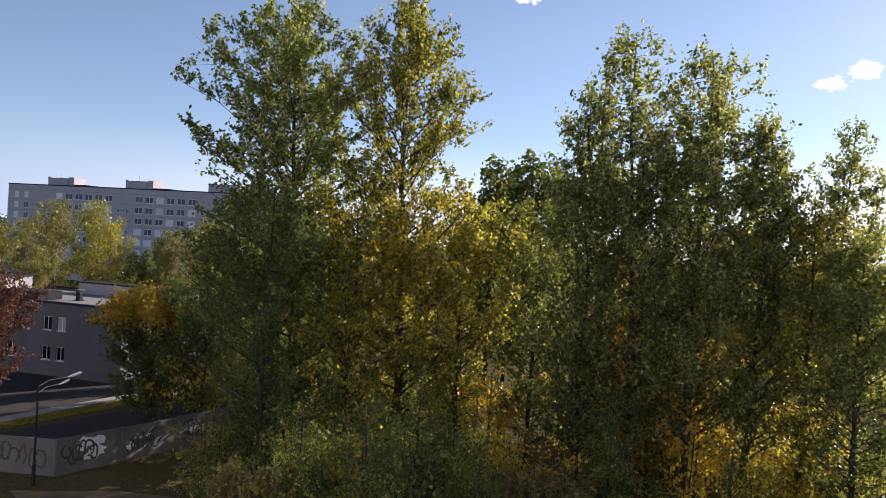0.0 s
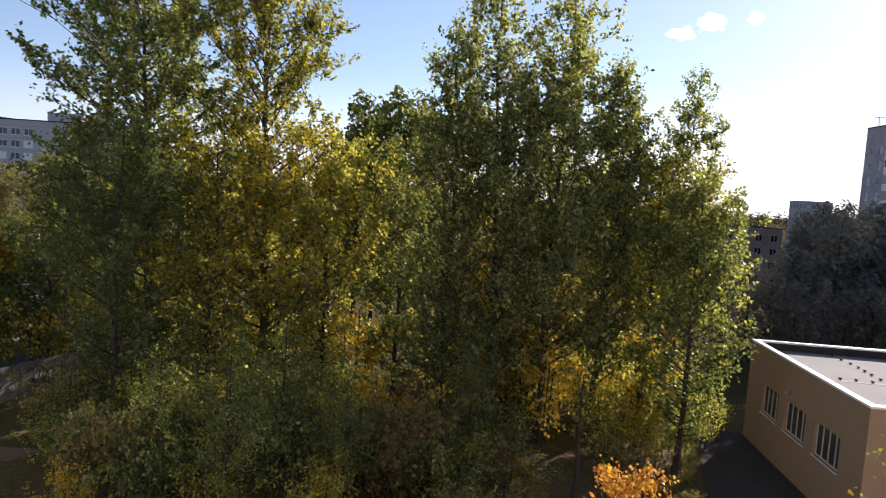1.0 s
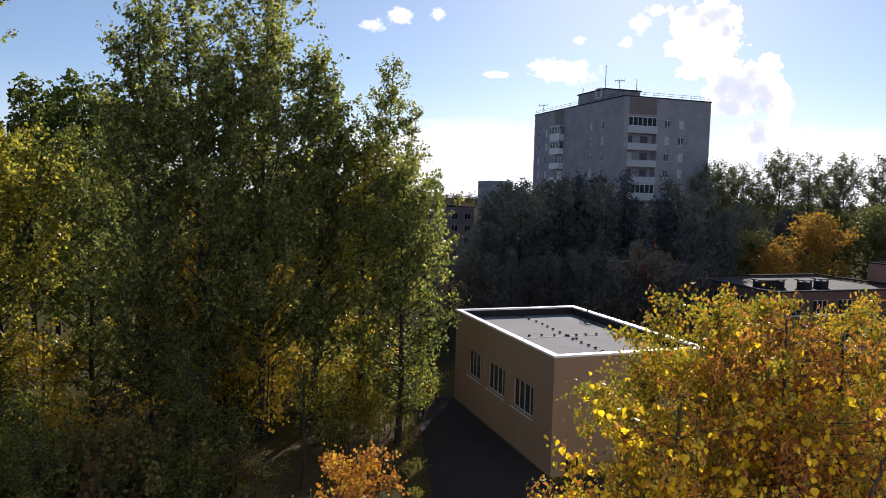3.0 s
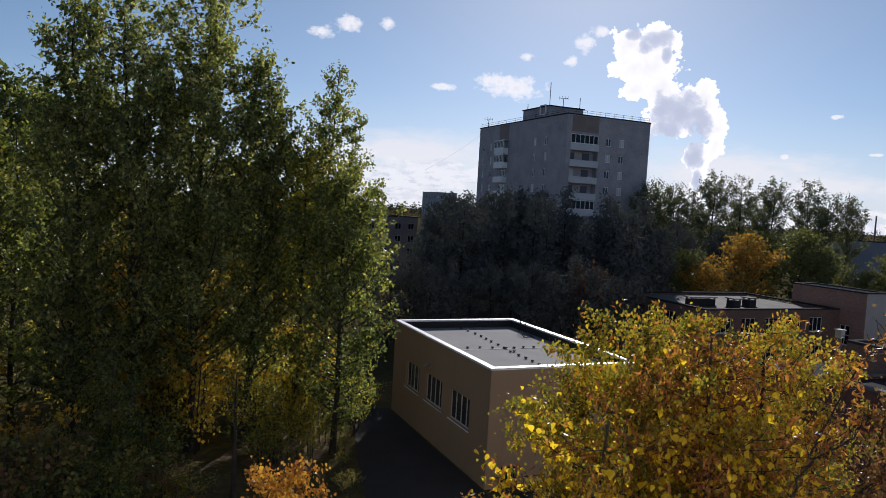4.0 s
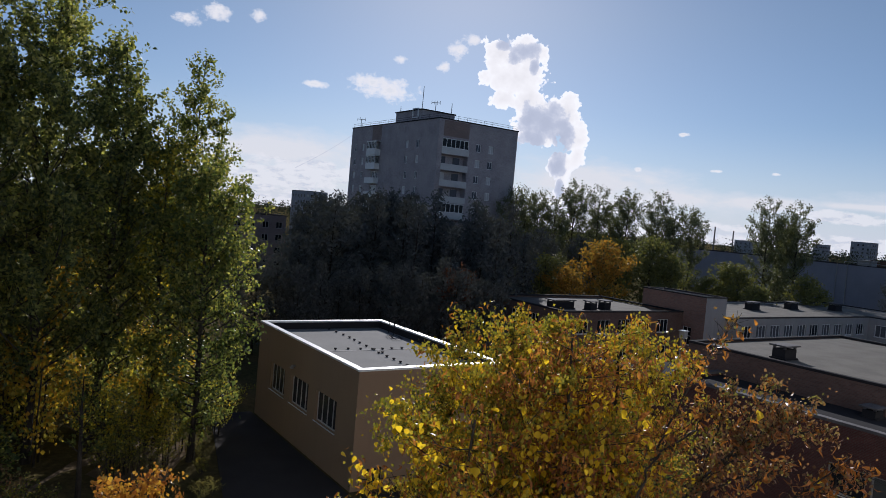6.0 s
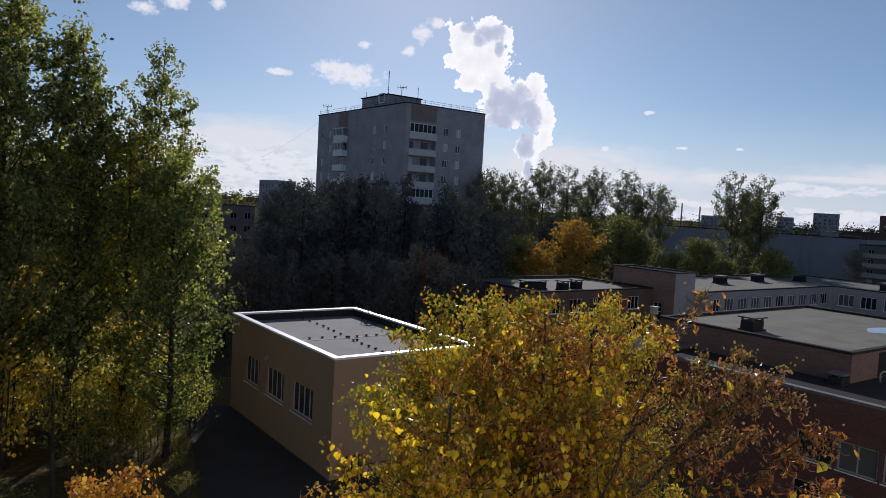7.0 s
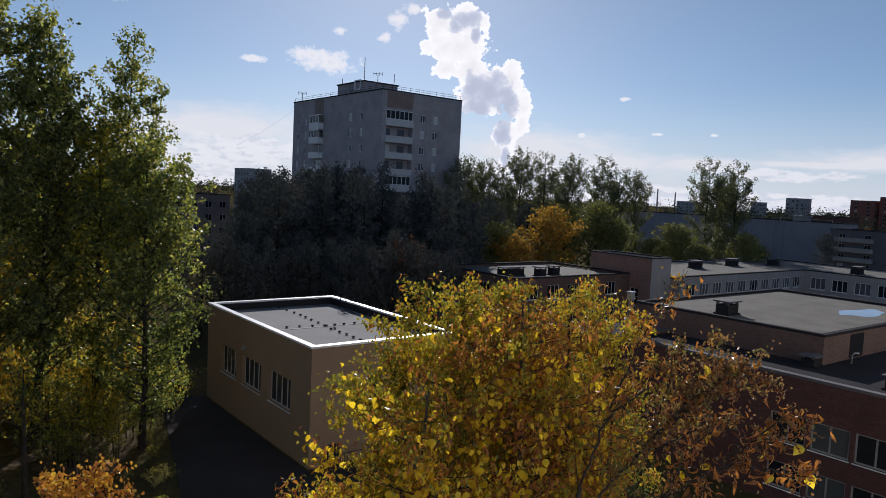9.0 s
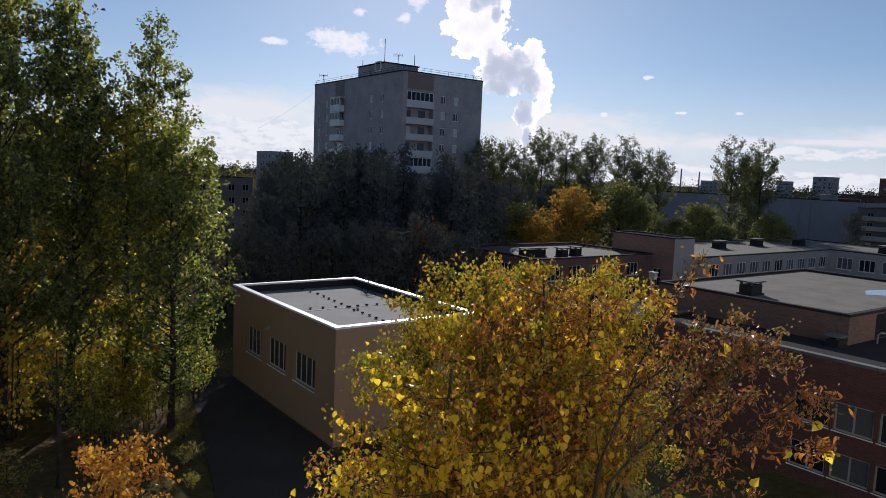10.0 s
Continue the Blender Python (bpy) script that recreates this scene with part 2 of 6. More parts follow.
def leafy(name, stops, through=0.45, patch=0.22, patchy=0.38, gloss=0.26, rough=0.42):
    """Leaves: colour by leaf and by patches of the crown, light passing through the blade."""
    k = Nodes(name, rough, 0.0, gloss)
    geo = k.node("ShaderNodeNewGeometry")
    info = k.node("ShaderNodeObjectInfo")
    spread = k.node("ShaderNodeMapRange")
    spread.inputs[1].default_value, spread.inputs[2].default_value = 0.3, 0.7
    k.link(k.noise(patch, 3, 0.6), spread.inputs[0])
    mixv = k.node("ShaderNodeMix")
    mixv.inputs["Factor"].default_value = patchy
    k.link(geo.outputs["Random Per Island"], mixv.inputs["A"])
    k.link(spread.outputs[0], mixv.inputs["B"])
    shift = k.node("ShaderNodeMath")
    shift.operation = "MULTIPLY_ADD"
    k.link(info.outputs["Random"], shift.inputs[0])
    shift.inputs[1].default_value = 0.16
    k.link(mixv.outputs["Result"], shift.inputs[2])
    sub = k.node("ShaderNodeMath")
    sub.operation = "SUBTRACT"
    k.link(shift.outputs[0], sub.inputs[0])
    sub.inputs[1].default_value = 0.08
    col = k.ramp(sub.outputs[0], stops)
    k.colour(col)
    tr = k.node("ShaderNodeBsdfTranslucent")
    k.link(k.mix(col, (1.45, 1.38, 0.7), 1.0, "MULTIPLY"), tr.inputs[0])
    mx = k.node("ShaderNodeMixShader")
    mx.inputs[0].default_value = through
    k.link(k.b.outputs[0], mx.inputs[1])
    k.link(tr.outputs[0], mx.inputs[2])
    k.link(mx.outputs[0], k.out.inputs[0])
    return k.m


def bark(name, a, b):
    k = Nodes(name, 0.9)
    g = k.noise(9, 6, 0.7, (1, 1, 0.25))
    return k.colour(k.ramp(g, [(0.35, a), (0.65, b)])).bump(g, 0.6, 0.03).m


def glazing(name, dark, curtain, share):
    """Window glass: dark is a dim room, in some kinds lifted by reflected sky; some of the rooms have pale curtains."""
    k = Nodes(name, 0.12, 0.0, 0.22)
    info = k.node("ShaderNodeObjectInfo")
    col = k.ramp(info.outputs["Random"], [(share, dark), (share + 0.02, curtain)])
    grime = k.ramp(k.noise(3, 4), [(0.3, (0.8, 0.8, 0.8)), (0.7, (1, 1, 1))])
    k.colour(k.mix(col, grime, 1.0, "MULTIPLY"))
    return k.m


OLIVE = (0.28, 0.26, 0.06)
LIME = (0.40, 0.36, 0.055)
# palest leaf colour, stands for light glinting on leaves
GLINT = (0.52, 0.49, 0.2)
GOLD = (0.52, 0.35, 0.025)
AMBER = (0.45, 0.17, 0.02)
RUST = (0.22, 0.075, 0.03)

M = dict(
    # the palest last stops of the poplars are painted leaf glints
    poplar=leafy("poplar_leaves", [(0.12, (0.055, 0.082, 0.04)), (0.42, (0.11, 0.145, 0.056)), (0.66, (0.2, 0.225, 0.075)), (0.84, (0.34, 0.33, 0.095)), (0.95, (0.5, 0.48, 0.2))], through=0.55, patchy=0.3, gloss=0.17, rough=0.45),
    poplar_olive=leafy("poplar_leaves_turning", [(0.12, (0.07, 0.092, 0.04)), (0.38, (0.15, 0.17, 0.055)), (0.58, (0.29, 0.265, 0.06)), (0.75, LIME), (0.87, GOLD), (0.95, GLINT)], through=0.6, patchy=0.34, gloss=0.17, rough=0.45),
    poplar_dark=leafy("poplar_leaves_dark", [(0.1, (0.055, 0.078, 0.036)), (0.6, (0.105, 0.135, 0.045)), (0.85, (0.22, 0.22, 0.06)), (0.95, (0.4, 0.37, 0.12))], through=0.42, gloss=0.12, rough=0.7),
    # far poplar row: leaf colour lightened to stand for haze
    poplar_row=leafy("hazy_poplar_leaves", [(0.1, (0.10, 0.12, 0.075)), (0.6, (0.145, 0.16, 0.09)), (0.95, (0.2, 0.2, 0.1))], through=0.25, gloss=0.2, rough=0.6),
    autumn_dull=leafy("dull_orange_leaves", [(0.1, (0.2, 0.17, 0.06)), (0.45, (0.36, 0.23, 0.055)), (0.8, (0.45, 0.24, 0.05)), (0.95, (0.38, 0.16, 0.045))], through=0.35, gloss=0.1, rough=0.7),
    poplar_grey=leafy("grey_green_poplar_leaves", [(0.12, (0.058, 0.08, 0.042)), (0.4, (0.12, 0.15, 0.065)), (0.62, (0.225, 0.245, 0.09)), (0.8, (0.37, 0.37, 0.12)), (0.92, (0.55, 0.54, 0.28))], through=0.58, patchy=0.3, gloss=0.17, rough=0.45),
    lime_green=leafy("bright_green_leaves", [(0.1, (0.14, 0.16, 0.05)), (0.5, (0.26, 0.25, 0.05)), (0.8, (0.37, 0.33, 0.05)), (0.97, (0.46, 0.34, 0.04))], through=0.38),
    yellowing=leafy("yellowing_leaves", [(0.05, (0.09, 0.11, 0.04)), (0.26, (0.18, 0.19, 0.055)), (0.5, (0.32, 0.295, 0.06)), (0.74, (0.44, 0.385, 0.06)), (0.92, (0.56, 0.39, 0.04)), (0.98, GLINT)], through=0.56, patchy=0.3),
    golden=leafy("golden_leaves", [(0.1, (0.2, 0.19, 0.05)), (0.35, (0.34, 0.29, 0.05)), (0.6, (0.46, 0.31, 0.03)), (0.95, (0.4, 0.16, 0.025))], through=0.48),
    olive_dull=leafy("dull_olive_leaves", [(0.1, (0.11, 0.125, 0.06)), (0.55, (0.17, 0.178, 0.07)), (0.95, (0.27, 0.245, 0.08))], through=0.35, gloss=0.15, rough=0.6),
    linden=leafy("linden_leaves", [(0.08, (0.08, 0.095, 0.028)), (0.33, (0.17, 0.178, 0.038)), (0.55, (0.33, 0.28, 0.04)), (0.77, (0.5, 0.345, 0.03)), (0.9, (0.4, 0.175, 0.035)), (0.98, RUST)], through=0.45, patch=1.1, patchy=0.5, gloss=0.2),
    linden_dry=leafy("withered_linden_leaves", [(0.1, (0.15, 0.06, 0.03)), (0.4, (0.28, 0.11, 0.036)), (0.7, (0.4, 0.17, 0.042)), (0.95, (0.5, 0.29, 0.05))], through=0.46, patch=0.6, patchy=0.4, gloss=0.25),
    linden_rust=leafy("rusty_linden_leaves", [(0.06, (0.10, 0.05, 0.03)), (0.3, (0.23, 0.1, 0.04)), (0.55, (0.36, 0.17, 0.045)), (0.72, (0.52, 0.32, 0.04)), (0.9, (0.32, 0.26, 0.05)), (0.97, (0.15, 0.16, 0.04))], through=0.5, patch=1.2, patchy=0.55, gloss=0.2),
    linden_bright=leafy("bright_yellow_leaves", [(0.1, (0.54, 0.37, 0.02)), (0.6, (0.68, 0.5, 0.03)), (0.95, (0.62, 0.5, 0.07))], through=0.6, gloss=0.2),
    cherry=leafy("reddish_leaves", [(0.1, (0.13, 0.075, 0.055)), (0.35, (0.20, 0.105, 0.07)), (0.55, (0.19, 0.14, 0.07)), (0.78, (0.14, 0.15, 0.055)), (0.97, (0.28, 0.22, 0.055))], through=0.5, patch=0.7, patchy=0.5, gloss=0.15),
    maple=leafy("orange_maple_leaves", [(0.1, (0.2, 0.075, 0.03)), (0.35, (0.34, 0.145, 0.035)), (0.6, (0.46, 0.235, 0.04)), (0.82, (0.54, 0.35, 0.06)), (0.97, (0.26, 0.1, 0.03))], through=0.36, patch=1.5),
    red=leafy("red_leaves", [(0.1, (0.07, 0.032, 0.03)), (0.5, (0.11, 0.05, 0.038)), (0.9, (0.15, 0.075, 0.045))], through=0.2, gloss=0.1, rough=0.7),
    # needles lifted to a cool grey: distance haze put into the colour
    conifer=leafy("hazy_needles", [(0.1, (0.10, 0.11, 0.112)), (0.6, (0.125, 0.132, 0.13)), (0.95, (0.15, 0.15, 0.142))], through=0.06, gloss=0.0, rough=0.9),
    # last stop: bright glints painted among the browning leaves
    birch_dull=leafy("browning_birch_leaves", [(0.1, (0.12, 0.125, 0.048)), (0.5, (0.18, 0.172, 0.055)), (0.82, (0.26, 0.215, 0.065)), (0.95, (0.4, 0.36, 0.14))], through=0.38, gloss=0.2),
    # darkest tones lean slightly blue, aerial haze in the leaf colour
    far=leafy("far_woods", [(0.1, (0.045, 0.058, 0.05)), (0.5, (0.06, 0.075, 0.055)), (0.9, (0.1, 0.1, 0.055))], through=0.05, patch=0.01, gloss=0.0, rough=0.9),
    bark=bark("grey_bark", (0.018, 0.015, 0.012), (0.06, 0.05, 0.04)),
    birch=bark("pale_bark", (0.06, 0.05, 0.04), (0.42, 0.40, 0.36)),
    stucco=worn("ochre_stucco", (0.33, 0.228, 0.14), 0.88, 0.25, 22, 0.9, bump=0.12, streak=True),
    # the same ochre stucco, slightly darker on the south wall
    stucco_side=worn("darker_ochre_stucco", (0.305, 0.205, 0.132), 0.88, 0.25, 22, 0.9, bump=0.12, streak=True),
    flashing=worn("white_metal_flashing", (0.82, 0.82, 0.80), 0.9, 1.2, 30, 0.35, spec=0.5, bump=0.05),
    tar=worn("grey_roofing_felt", (0.235, 0.23, 0.22), 0.8, 0.35, 40, 0.9, bump=0.2, spec=0.15),
    tar_pale=worn("pale_roofing_felt", (0.17, 0.157, 0.133), 0.6, 0.5, 40, 0.9, bump=0.2, spec=0.15),
    tar_dark=worn("dark_roofing_felt", (0.04, 0.039, 0.042), 0.75, 0.6, 40, 0.95, bump=0.2, spec=0.05),
    concrete=worn("grey_concrete", (0.34, 0.33, 0.31), 0.7, 0.5, 16, 0.9, streak=True),
    # unseen wall, made pale to bounce sunlight onto the trees
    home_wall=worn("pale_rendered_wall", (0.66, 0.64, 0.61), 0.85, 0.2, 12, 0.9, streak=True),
    panel=worn("pale_panel_wall", (0.50, 0.455, 0.455), 0.84, 0.15, 10, 0.9, streak=True),
    white_wall=worn("whitewashed_wall", (0.42, 0.395, 0.38), 0.76, 0.4, 12, 0.9, streak=True),
    # shade of the low building put into its wall colour; also a far grey house
    dim_wall=worn("grey_and_shaded_plaster", (0.135, 0.13, 0.142), 0.8, 0.3, 12, 0.9, streak=True),
    # grey wall with the blue of skylight and haze mixed into its colour
    dull_grey=worn("sky_tinted_grey_wall", (0.25, 0.255, 0.295), 0.8, 0.2, 10, 0.9, streak=True),
    blue_grey=worn("blue_grey_wall", (0.30, 0.305, 0.335), 0.85, 0.2, 10, 0.9, streak=True),
    cream_paint=worn("cream_paint", (0.52, 0.5, 0.46), 0.8, 2.0, 25, 0.6, bump=0.05),
    white_paint=worn("white_paint", (0.78, 0.78, 0.76), 0.85, 2.0, 25, 0.5, bump=0.05),
    # buff brick made paler and cooler, with the haze before the tower
    tower_brick=brick("hazy_buff_brick", (0.46, 0.41, 0.415), (0.48, 0.46, 0.47)),
    red_brick=brick("red_brick", (0.135, 0.052, 0.043), (0.125, 0.09, 0.082)),
    infill=brick("dull_red_brick", (0.31, 0.225, 0.195), (0.33, 0.28, 0.26)),
    dim_brick=brick("dull_brown_brick", (0.25, 0.2, 0.19), (0.26, 0.23, 0.22)),
    brown_brick=brick("brown_brick", (0.215, 0.128, 0.1), (0.18, 0.146, 0.13)),
    block_brick=brick("tan_brick", (0.42, 0.235, 0.17), (0.30, 0.24, 0.2)),
    far_red=worn("red_cladding", (0.24, 0.095, 0.075), 0.85, 0.1, 5, 0.9),
    steel=worn("galvanised_steel", (0.45, 0.46, 0.47), 0.7, 3, 30, 0.4, metal=0.9, bump=0.05),
    black=worn("black_metal", (0.025, 0.025, 0.027), 0.7, 3, 30, 0.8, bump=0.1, spec=0.1),
    pane=glazing("window_glass", (0.012, 0.014, 0.018), (0.5, 0.49, 0.46), 0.78),
    # tower panes: reflected sky painted in as a paler base colour
    pane_tower=glazing("tower_window_glass", (0.09, 0.1, 0.125), (0.62, 0.62, 0.62), 0.5),
    loggia_white=worn("white_loggia_panel", (0.60, 0.60, 0.59), 0.82, 0.6, 12, 0.8, streak=True),
    # uncurtained panes are lightened to carry the sky's reflection
    pane_curtained=glazing("curtained_window_glass", (0.1, 0.108, 0.13), (0.9, 0.9, 0.9), 0.58),
    pane_school=glazing("school_window_glass", (0.025, 0.028, 0.034), (0.14, 0.14, 0.15), 0.55),
    # water with the mirrored sky's blue in its base colour
    water=worn("sky_blue_water", (0.16, 0.22, 0.32), 0.9, 0.3, 3, 0.05, spec=1.0, bump=0.0),
    # hall glass, its grey standing for the sky it reflects
    pane_hall=glazing("sky_grey_window_glass", (0.045, 0.047, 0.052), (0.12, 0.12, 0.12), 0.7),
    pane_dark=glazing("dark_window_glass", (0.018, 0.022, 0.028), (0.09, 0.1, 0.1), 0.8),
    asphalt=worn("asphalt", (0.056, 0.050, 0.047), 0.7, 0.4, 50, 0.95, bump=0.3, spec=0.1),
    paving=worn("pale_paving", (0.27, 0.255, 0.235), 0.75, 0.8, 30, 0.95, spec=0.1),
    sand=worn("trodden_earth", (0.19, 0.145, 0.098), 0.5, 0.9, 25, 1.0, bump=0.5, spec=0.0),
    wall_grey=worn("stained_concrete", (0.145, 0.14, 0.145), 0.55, 0.7, 12, 0.95, streak=True, bump=0.4),
    paint_dark=worn("dark_spray_paint", (0.05, 0.05, 0.06), 0.8, 3, 30, 0.6),
    paint_pale=worn("pale_spray_paint", (0.62, 0.62, 0.66), 0.8, 3, 30, 0.6),
    lamp_glass=worn("lamp_glass", (0.7, 0.7, 0.68), 0.9, 3, 30, 0.2, spec=0.6),
)


def meadow():
    k = Nodes("autumn_grass", 1.0, 0.0, 0.0)
    broad = k.ramp(k.noise(0.08, 6, 0.65), [(0.3, (0.055, 0.058, 0.022)), (0.48, (0.10, 0.083, 0.042)), (0.7, (0.17, 0.12, 0.065))])
    fine = k.noise(3.0, 8, 0.75)
    col = k.mix(broad, k.ramp(fine, [(0.35, (0.03, 0.028, 0.015)), (0.58, (0.11, 0.09, 0.035)), (0.75, (0.27, 0.18, 0.06))]), 0.5)
    return k.colour(col).bump(fine, 0.8, 0.1).m


def fallen():
    k = Nodes("leaf_strewn_grass", 1.0, 0.0, 0.0)
    fine = k.noise(5.0, 8, 0.75)
    broad = k.ramp(k.noise(0.7, 4, 0.6), [(0.35, (0.05, 0.06, 0.018)), (0.6, (0.15, 0.13, 0.03))])
    return k.colour(k.mix(broad, k.ramp(fine, [(0.4, (0.05, 0.05, 0.015)), (0.55, (0.28, 0.2, 0.03)), (0.7, (0.4, 0.27, 0.03))]), 0.6)).bump(fine, 0.8, 0.08).m


M["grass"], M["fallen"] = meadow(), fallen()

# ---- building helpers ----
WORLD = {}


def thing(name, label, category, at=(0, 0, 0), yaw=0.0, group="", kind=""):
    ob = new(name)
    ob.matrix_basis = pose(*at, 0, 0, yaw)
    WORLD[ob] = ob.matrix_basis.copy()
    return tagged(ob, label, category, group, kind)


def place(ob, parent, m):
    """Puts ob under parent at the world pose m."""
    WORLD[ob] = m.copy()
    if parent is not None:
        ob.parent = parent
        ob.matrix_basis = WORLD[parent].inverted() @ m
    else:
        ob.matrix_basis = m
    return ob


class Solid:
    """Gathers boxes and tubes for one mesh."""

    def __init__(self):
        self.v, self.f = [], []

    def quad(self, a, b, c, d):
        n = len(self.v)
        self.v += [a, b, c, d]
        self.f.append((n, n + 1, n + 2, n + 3))
        return self

    def box(self, x0, x1, y0, y1, z0, z1):
        n = len(self.v)
        self.v += [(x, y, z) for z in (z0, z1) for x, y in ((x0, y0), (x1, y0), (x1, y1), (x0, y1))]
        self.f += [tuple(n + i for i in q) for q in ((3, 2, 1, 0), (4, 5, 6, 7), (0, 1, 5, 4), (1, 2, 6, 5), (2, 3, 7, 6), (3, 0, 4, 7))]
        return self

    def tube(self, pts, radii, sides=6):
        pts = [Vector(p) for p in pts]
        rings = []
        for i, p in enumerate(pts):
            way = (pts[min(i + 1, len(pts) - 1)] - pts[max(i - 1, 0)]).normalized()
            side = way.orthogonal().normalized()
            other = way.cross(side)
            r = radii[i] if isinstance(radii, (list, tuple)) else radii
            rings.append(len(self.v))
            self.v += [tuple(p + (side * math.cos(a) + other * math.sin(a)) * r) for a in (2 * math.pi * j / sides for j in range(sides))]
        for a, b in zip(rings, rings[1:]):
            for j in range(sides):
                k = (j + 1) % sides
                self.f.append((a + j, a + k, b + k, b + j))
        self.f.append(tuple(rings[0] + j for j in reversed(range(sides))))
        self.f.append(tuple(rings[-1] + j for j in range(sides)))
        return self

    def mesh(self, name, material, bevel=0.0):
        me = bpy.data.meshes.new(name)
        me.from_pydata(self.v, [], self.f)
        if bevel:
            bm = bmesh.new()
            bm.from_mesh(me)
            bmesh.ops.bevel(bm, geom=bm.edges[:], offset=bevel, segments=2, affect="EDGES", clamp_overlap=True)
            bm.to_mesh(me)
            bm.free()
        me.materials.append(material)
        return me


def part(name, solid, material, parent, label="", m=None, bevel=0.0):
    data = solid.mesh(name, material, bevel) if isinstance(solid, Solid) else solid
    ob = new(name, data)
    place(ob, parent, m if m is not None else Matrix.Identity(4))
    return tagged(ob, label)


def facade_pose(origin, u):
    """Local axes on a wall: x along the wall as one faces it, y into the wall, z up."""
    u = Vector((u[0], u[1], 0)).normalized()
    inward = Vector((-u.y, u.x, 0))
    m = Matrix.Identity(4)
    m.col[0][:3], m.col[1][:3], m.col[2][:3], m.col[3][:3] = u, inward, (0, 0, 1), (origin[0], origin[1], 0)
    return m


def facade(parent, origin, u, length, z0, z1, rects, material, thick=0.3, name="wall"):
    """A wall with its openings cut right through; rects are (x0, x1, z0, z1) on the wall."""
    us = sorted({0.0, length, *[r[0] for r in rects], *[r[1] for r in rects]})
    zs = sorted({z0, z1, *[r[2] for r in rects], *[r[3] for r in rects]})
    s = Solid()
    for a, b in zip(us, us[1:]):
        for c, d in zip(zs, zs[1:]):
            x, z = (a + b) / 2, (c + d) / 2
            if any(r[0] < x < r[1] and r[2] < z < r[3] for r in rects):
                continue
            s.quad((a, 0, c), (b, 0, c), (b, 0, d), (a, 0, d))
            s.quad((b, thick, c), (a, thick, c), (a, thick, d), (b, thick, d))
    for a, b, c, d in rects:
        s.quad((a, 0, c), (a, thick, c), (b, thick, c), (b, 0, c))
        s.quad((a, 0, d), (b, 0, d), (b, thick, d), (a, thick, d))
        s.quad((a, 0, c), (a, 0, d), (a, thick, d), (a, thick, c))
        s.quad((b, 0, c), (b, thick, c), (b, thick, d), (b, 0, d))
    return part(name, s, material, parent, "", facade_pose(origin, u))


def lattice(us, zs, holes, y0, y1):
    """One connected frame: a grid of cells with some of them left open."""
    v, f, index = [], [], {}

    def at(i, j, y):
        if (i, j, y) not in index:
            index[(i, j, y)] = len(v)
            v.append((us[i], y, zs[j]))
        return index[(i, j, y)]

    n, m = len(us) - 1, len(zs) - 1
    full = lambda i, j: 0 <= i < n and 0 <= j < m and (i, j) not in holes
    for i in range(n):
        for j in range(m):
            if not full(i, j):
                continue
            f.append((at(i, j, y0), at(i + 1, j, y0), at(i + 1, j + 1, y0), at(i, j + 1, y0)))
            f.append((at(i + 1, j, y1), at(i, j, y1), at(i, j + 1, y1), at(i + 1, j + 1, y1)))
            for di, dj, a, c in ((-1, 0, (i, j), (i, j + 1)), (1, 0, (i + 1, j + 1), (i + 1, j)), (0, -1, (i + 1, j), (i, j)), (0, 1, (i, j + 1), (i + 1, j + 1))):
                if not full(i + di, j + dj):
                    f.append((at(*a, y0), at(*c, y0), at(*c, y1), at(*a, y1)))
    s = Solid()
    s.v, s.f = v, f
    return s


KIT = {}


def window(parent, origin, u, rect, cols, rows=1, frame="white_paint", pane="pane", deep=0.12, bar=0.06, sill=True, name="window"):
    """A framed window in its opening, with panes and an outer sill; alike ones share their meshes."""
    x0, x1, z0, z1 = rect
    w, h = round(x1 - x0, 3), round(z1 - z0, 3)
    key = (w, h, cols, rows, frame, pane, bar, sill)
    if key not in KIT:
        us, zs = [0, bar], [0, bar]
        for c in range(1, cols):
            us += [w * c / cols - bar / 2, w * c / cols + bar / 2]
        for c in range(1, rows):
            zs += [h * c / rows - bar / 2, h * c / rows + bar / 2]
        us, zs = us + [w - bar, w], zs + [h - bar, h]
        s = lattice(us, zs, {(2 * p + 1, 2 * q + 1) for p in range(cols) for q in range(rows)}, 0, 0.07)
        g = Solid().box(bar / 2, w - bar / 2, 0.03, 0.045, bar / 2, h - bar / 2)
        p = Solid().box(-0.05, w + 0.05, -deep - 0.06, 0.0, -0.05, -0.005)
        KIT[key] = (s.mesh("window", M[frame]), g.mesh("pane", M[pane]), p.mesh("sill", M["flashing"]))
    m = facade_pose(origin, u) @ Matrix.Translation((x0, deep, z0))
    ob = part(name, KIT[key][0], None, parent, "", m)
    part("pane", KIT[key][1], None, ob, "", m)
    if sill:
        part("sill", KIT[key][2], None, ob, "", m)
    return ob


def slab_roof(parent, x0, x1, y0, y1, z, material, name="roof", thick=0.25):
    return part(name, Solid().box(x0, x1, y0, y1, z - thick, z), material, parent)


def parapet(parent, x0, x1, y0, y1, z0, z1, thick, material, label="", over=0.05):
    """Four copings round a flat roof, butted at the corners."""
    a = over
    for b in ((x0 - a, x1 + a, y0 - a, y0 + thick), (x0 - a, x1 + a, y1 - thick, y1 + a), (x0 - a, x0 + thick, y0 + thick, y1 - thick), (x1 - thick, x1 + a, y0 + thick, y1 - thick)):
        part("coping", Solid().box(b[0], b[1], b[2], b[3], z0, z1), material, parent, label, bevel=0.015)


# ---- ground ----
def level(x, y):
    """Height of the ground: it falls by about 0.4 m towards the hall and the school."""
    t = min(1.0, max(0.0, (x - 3.0) / 7.0))
    return -0.42 * t * t * (3 - 2 * t)


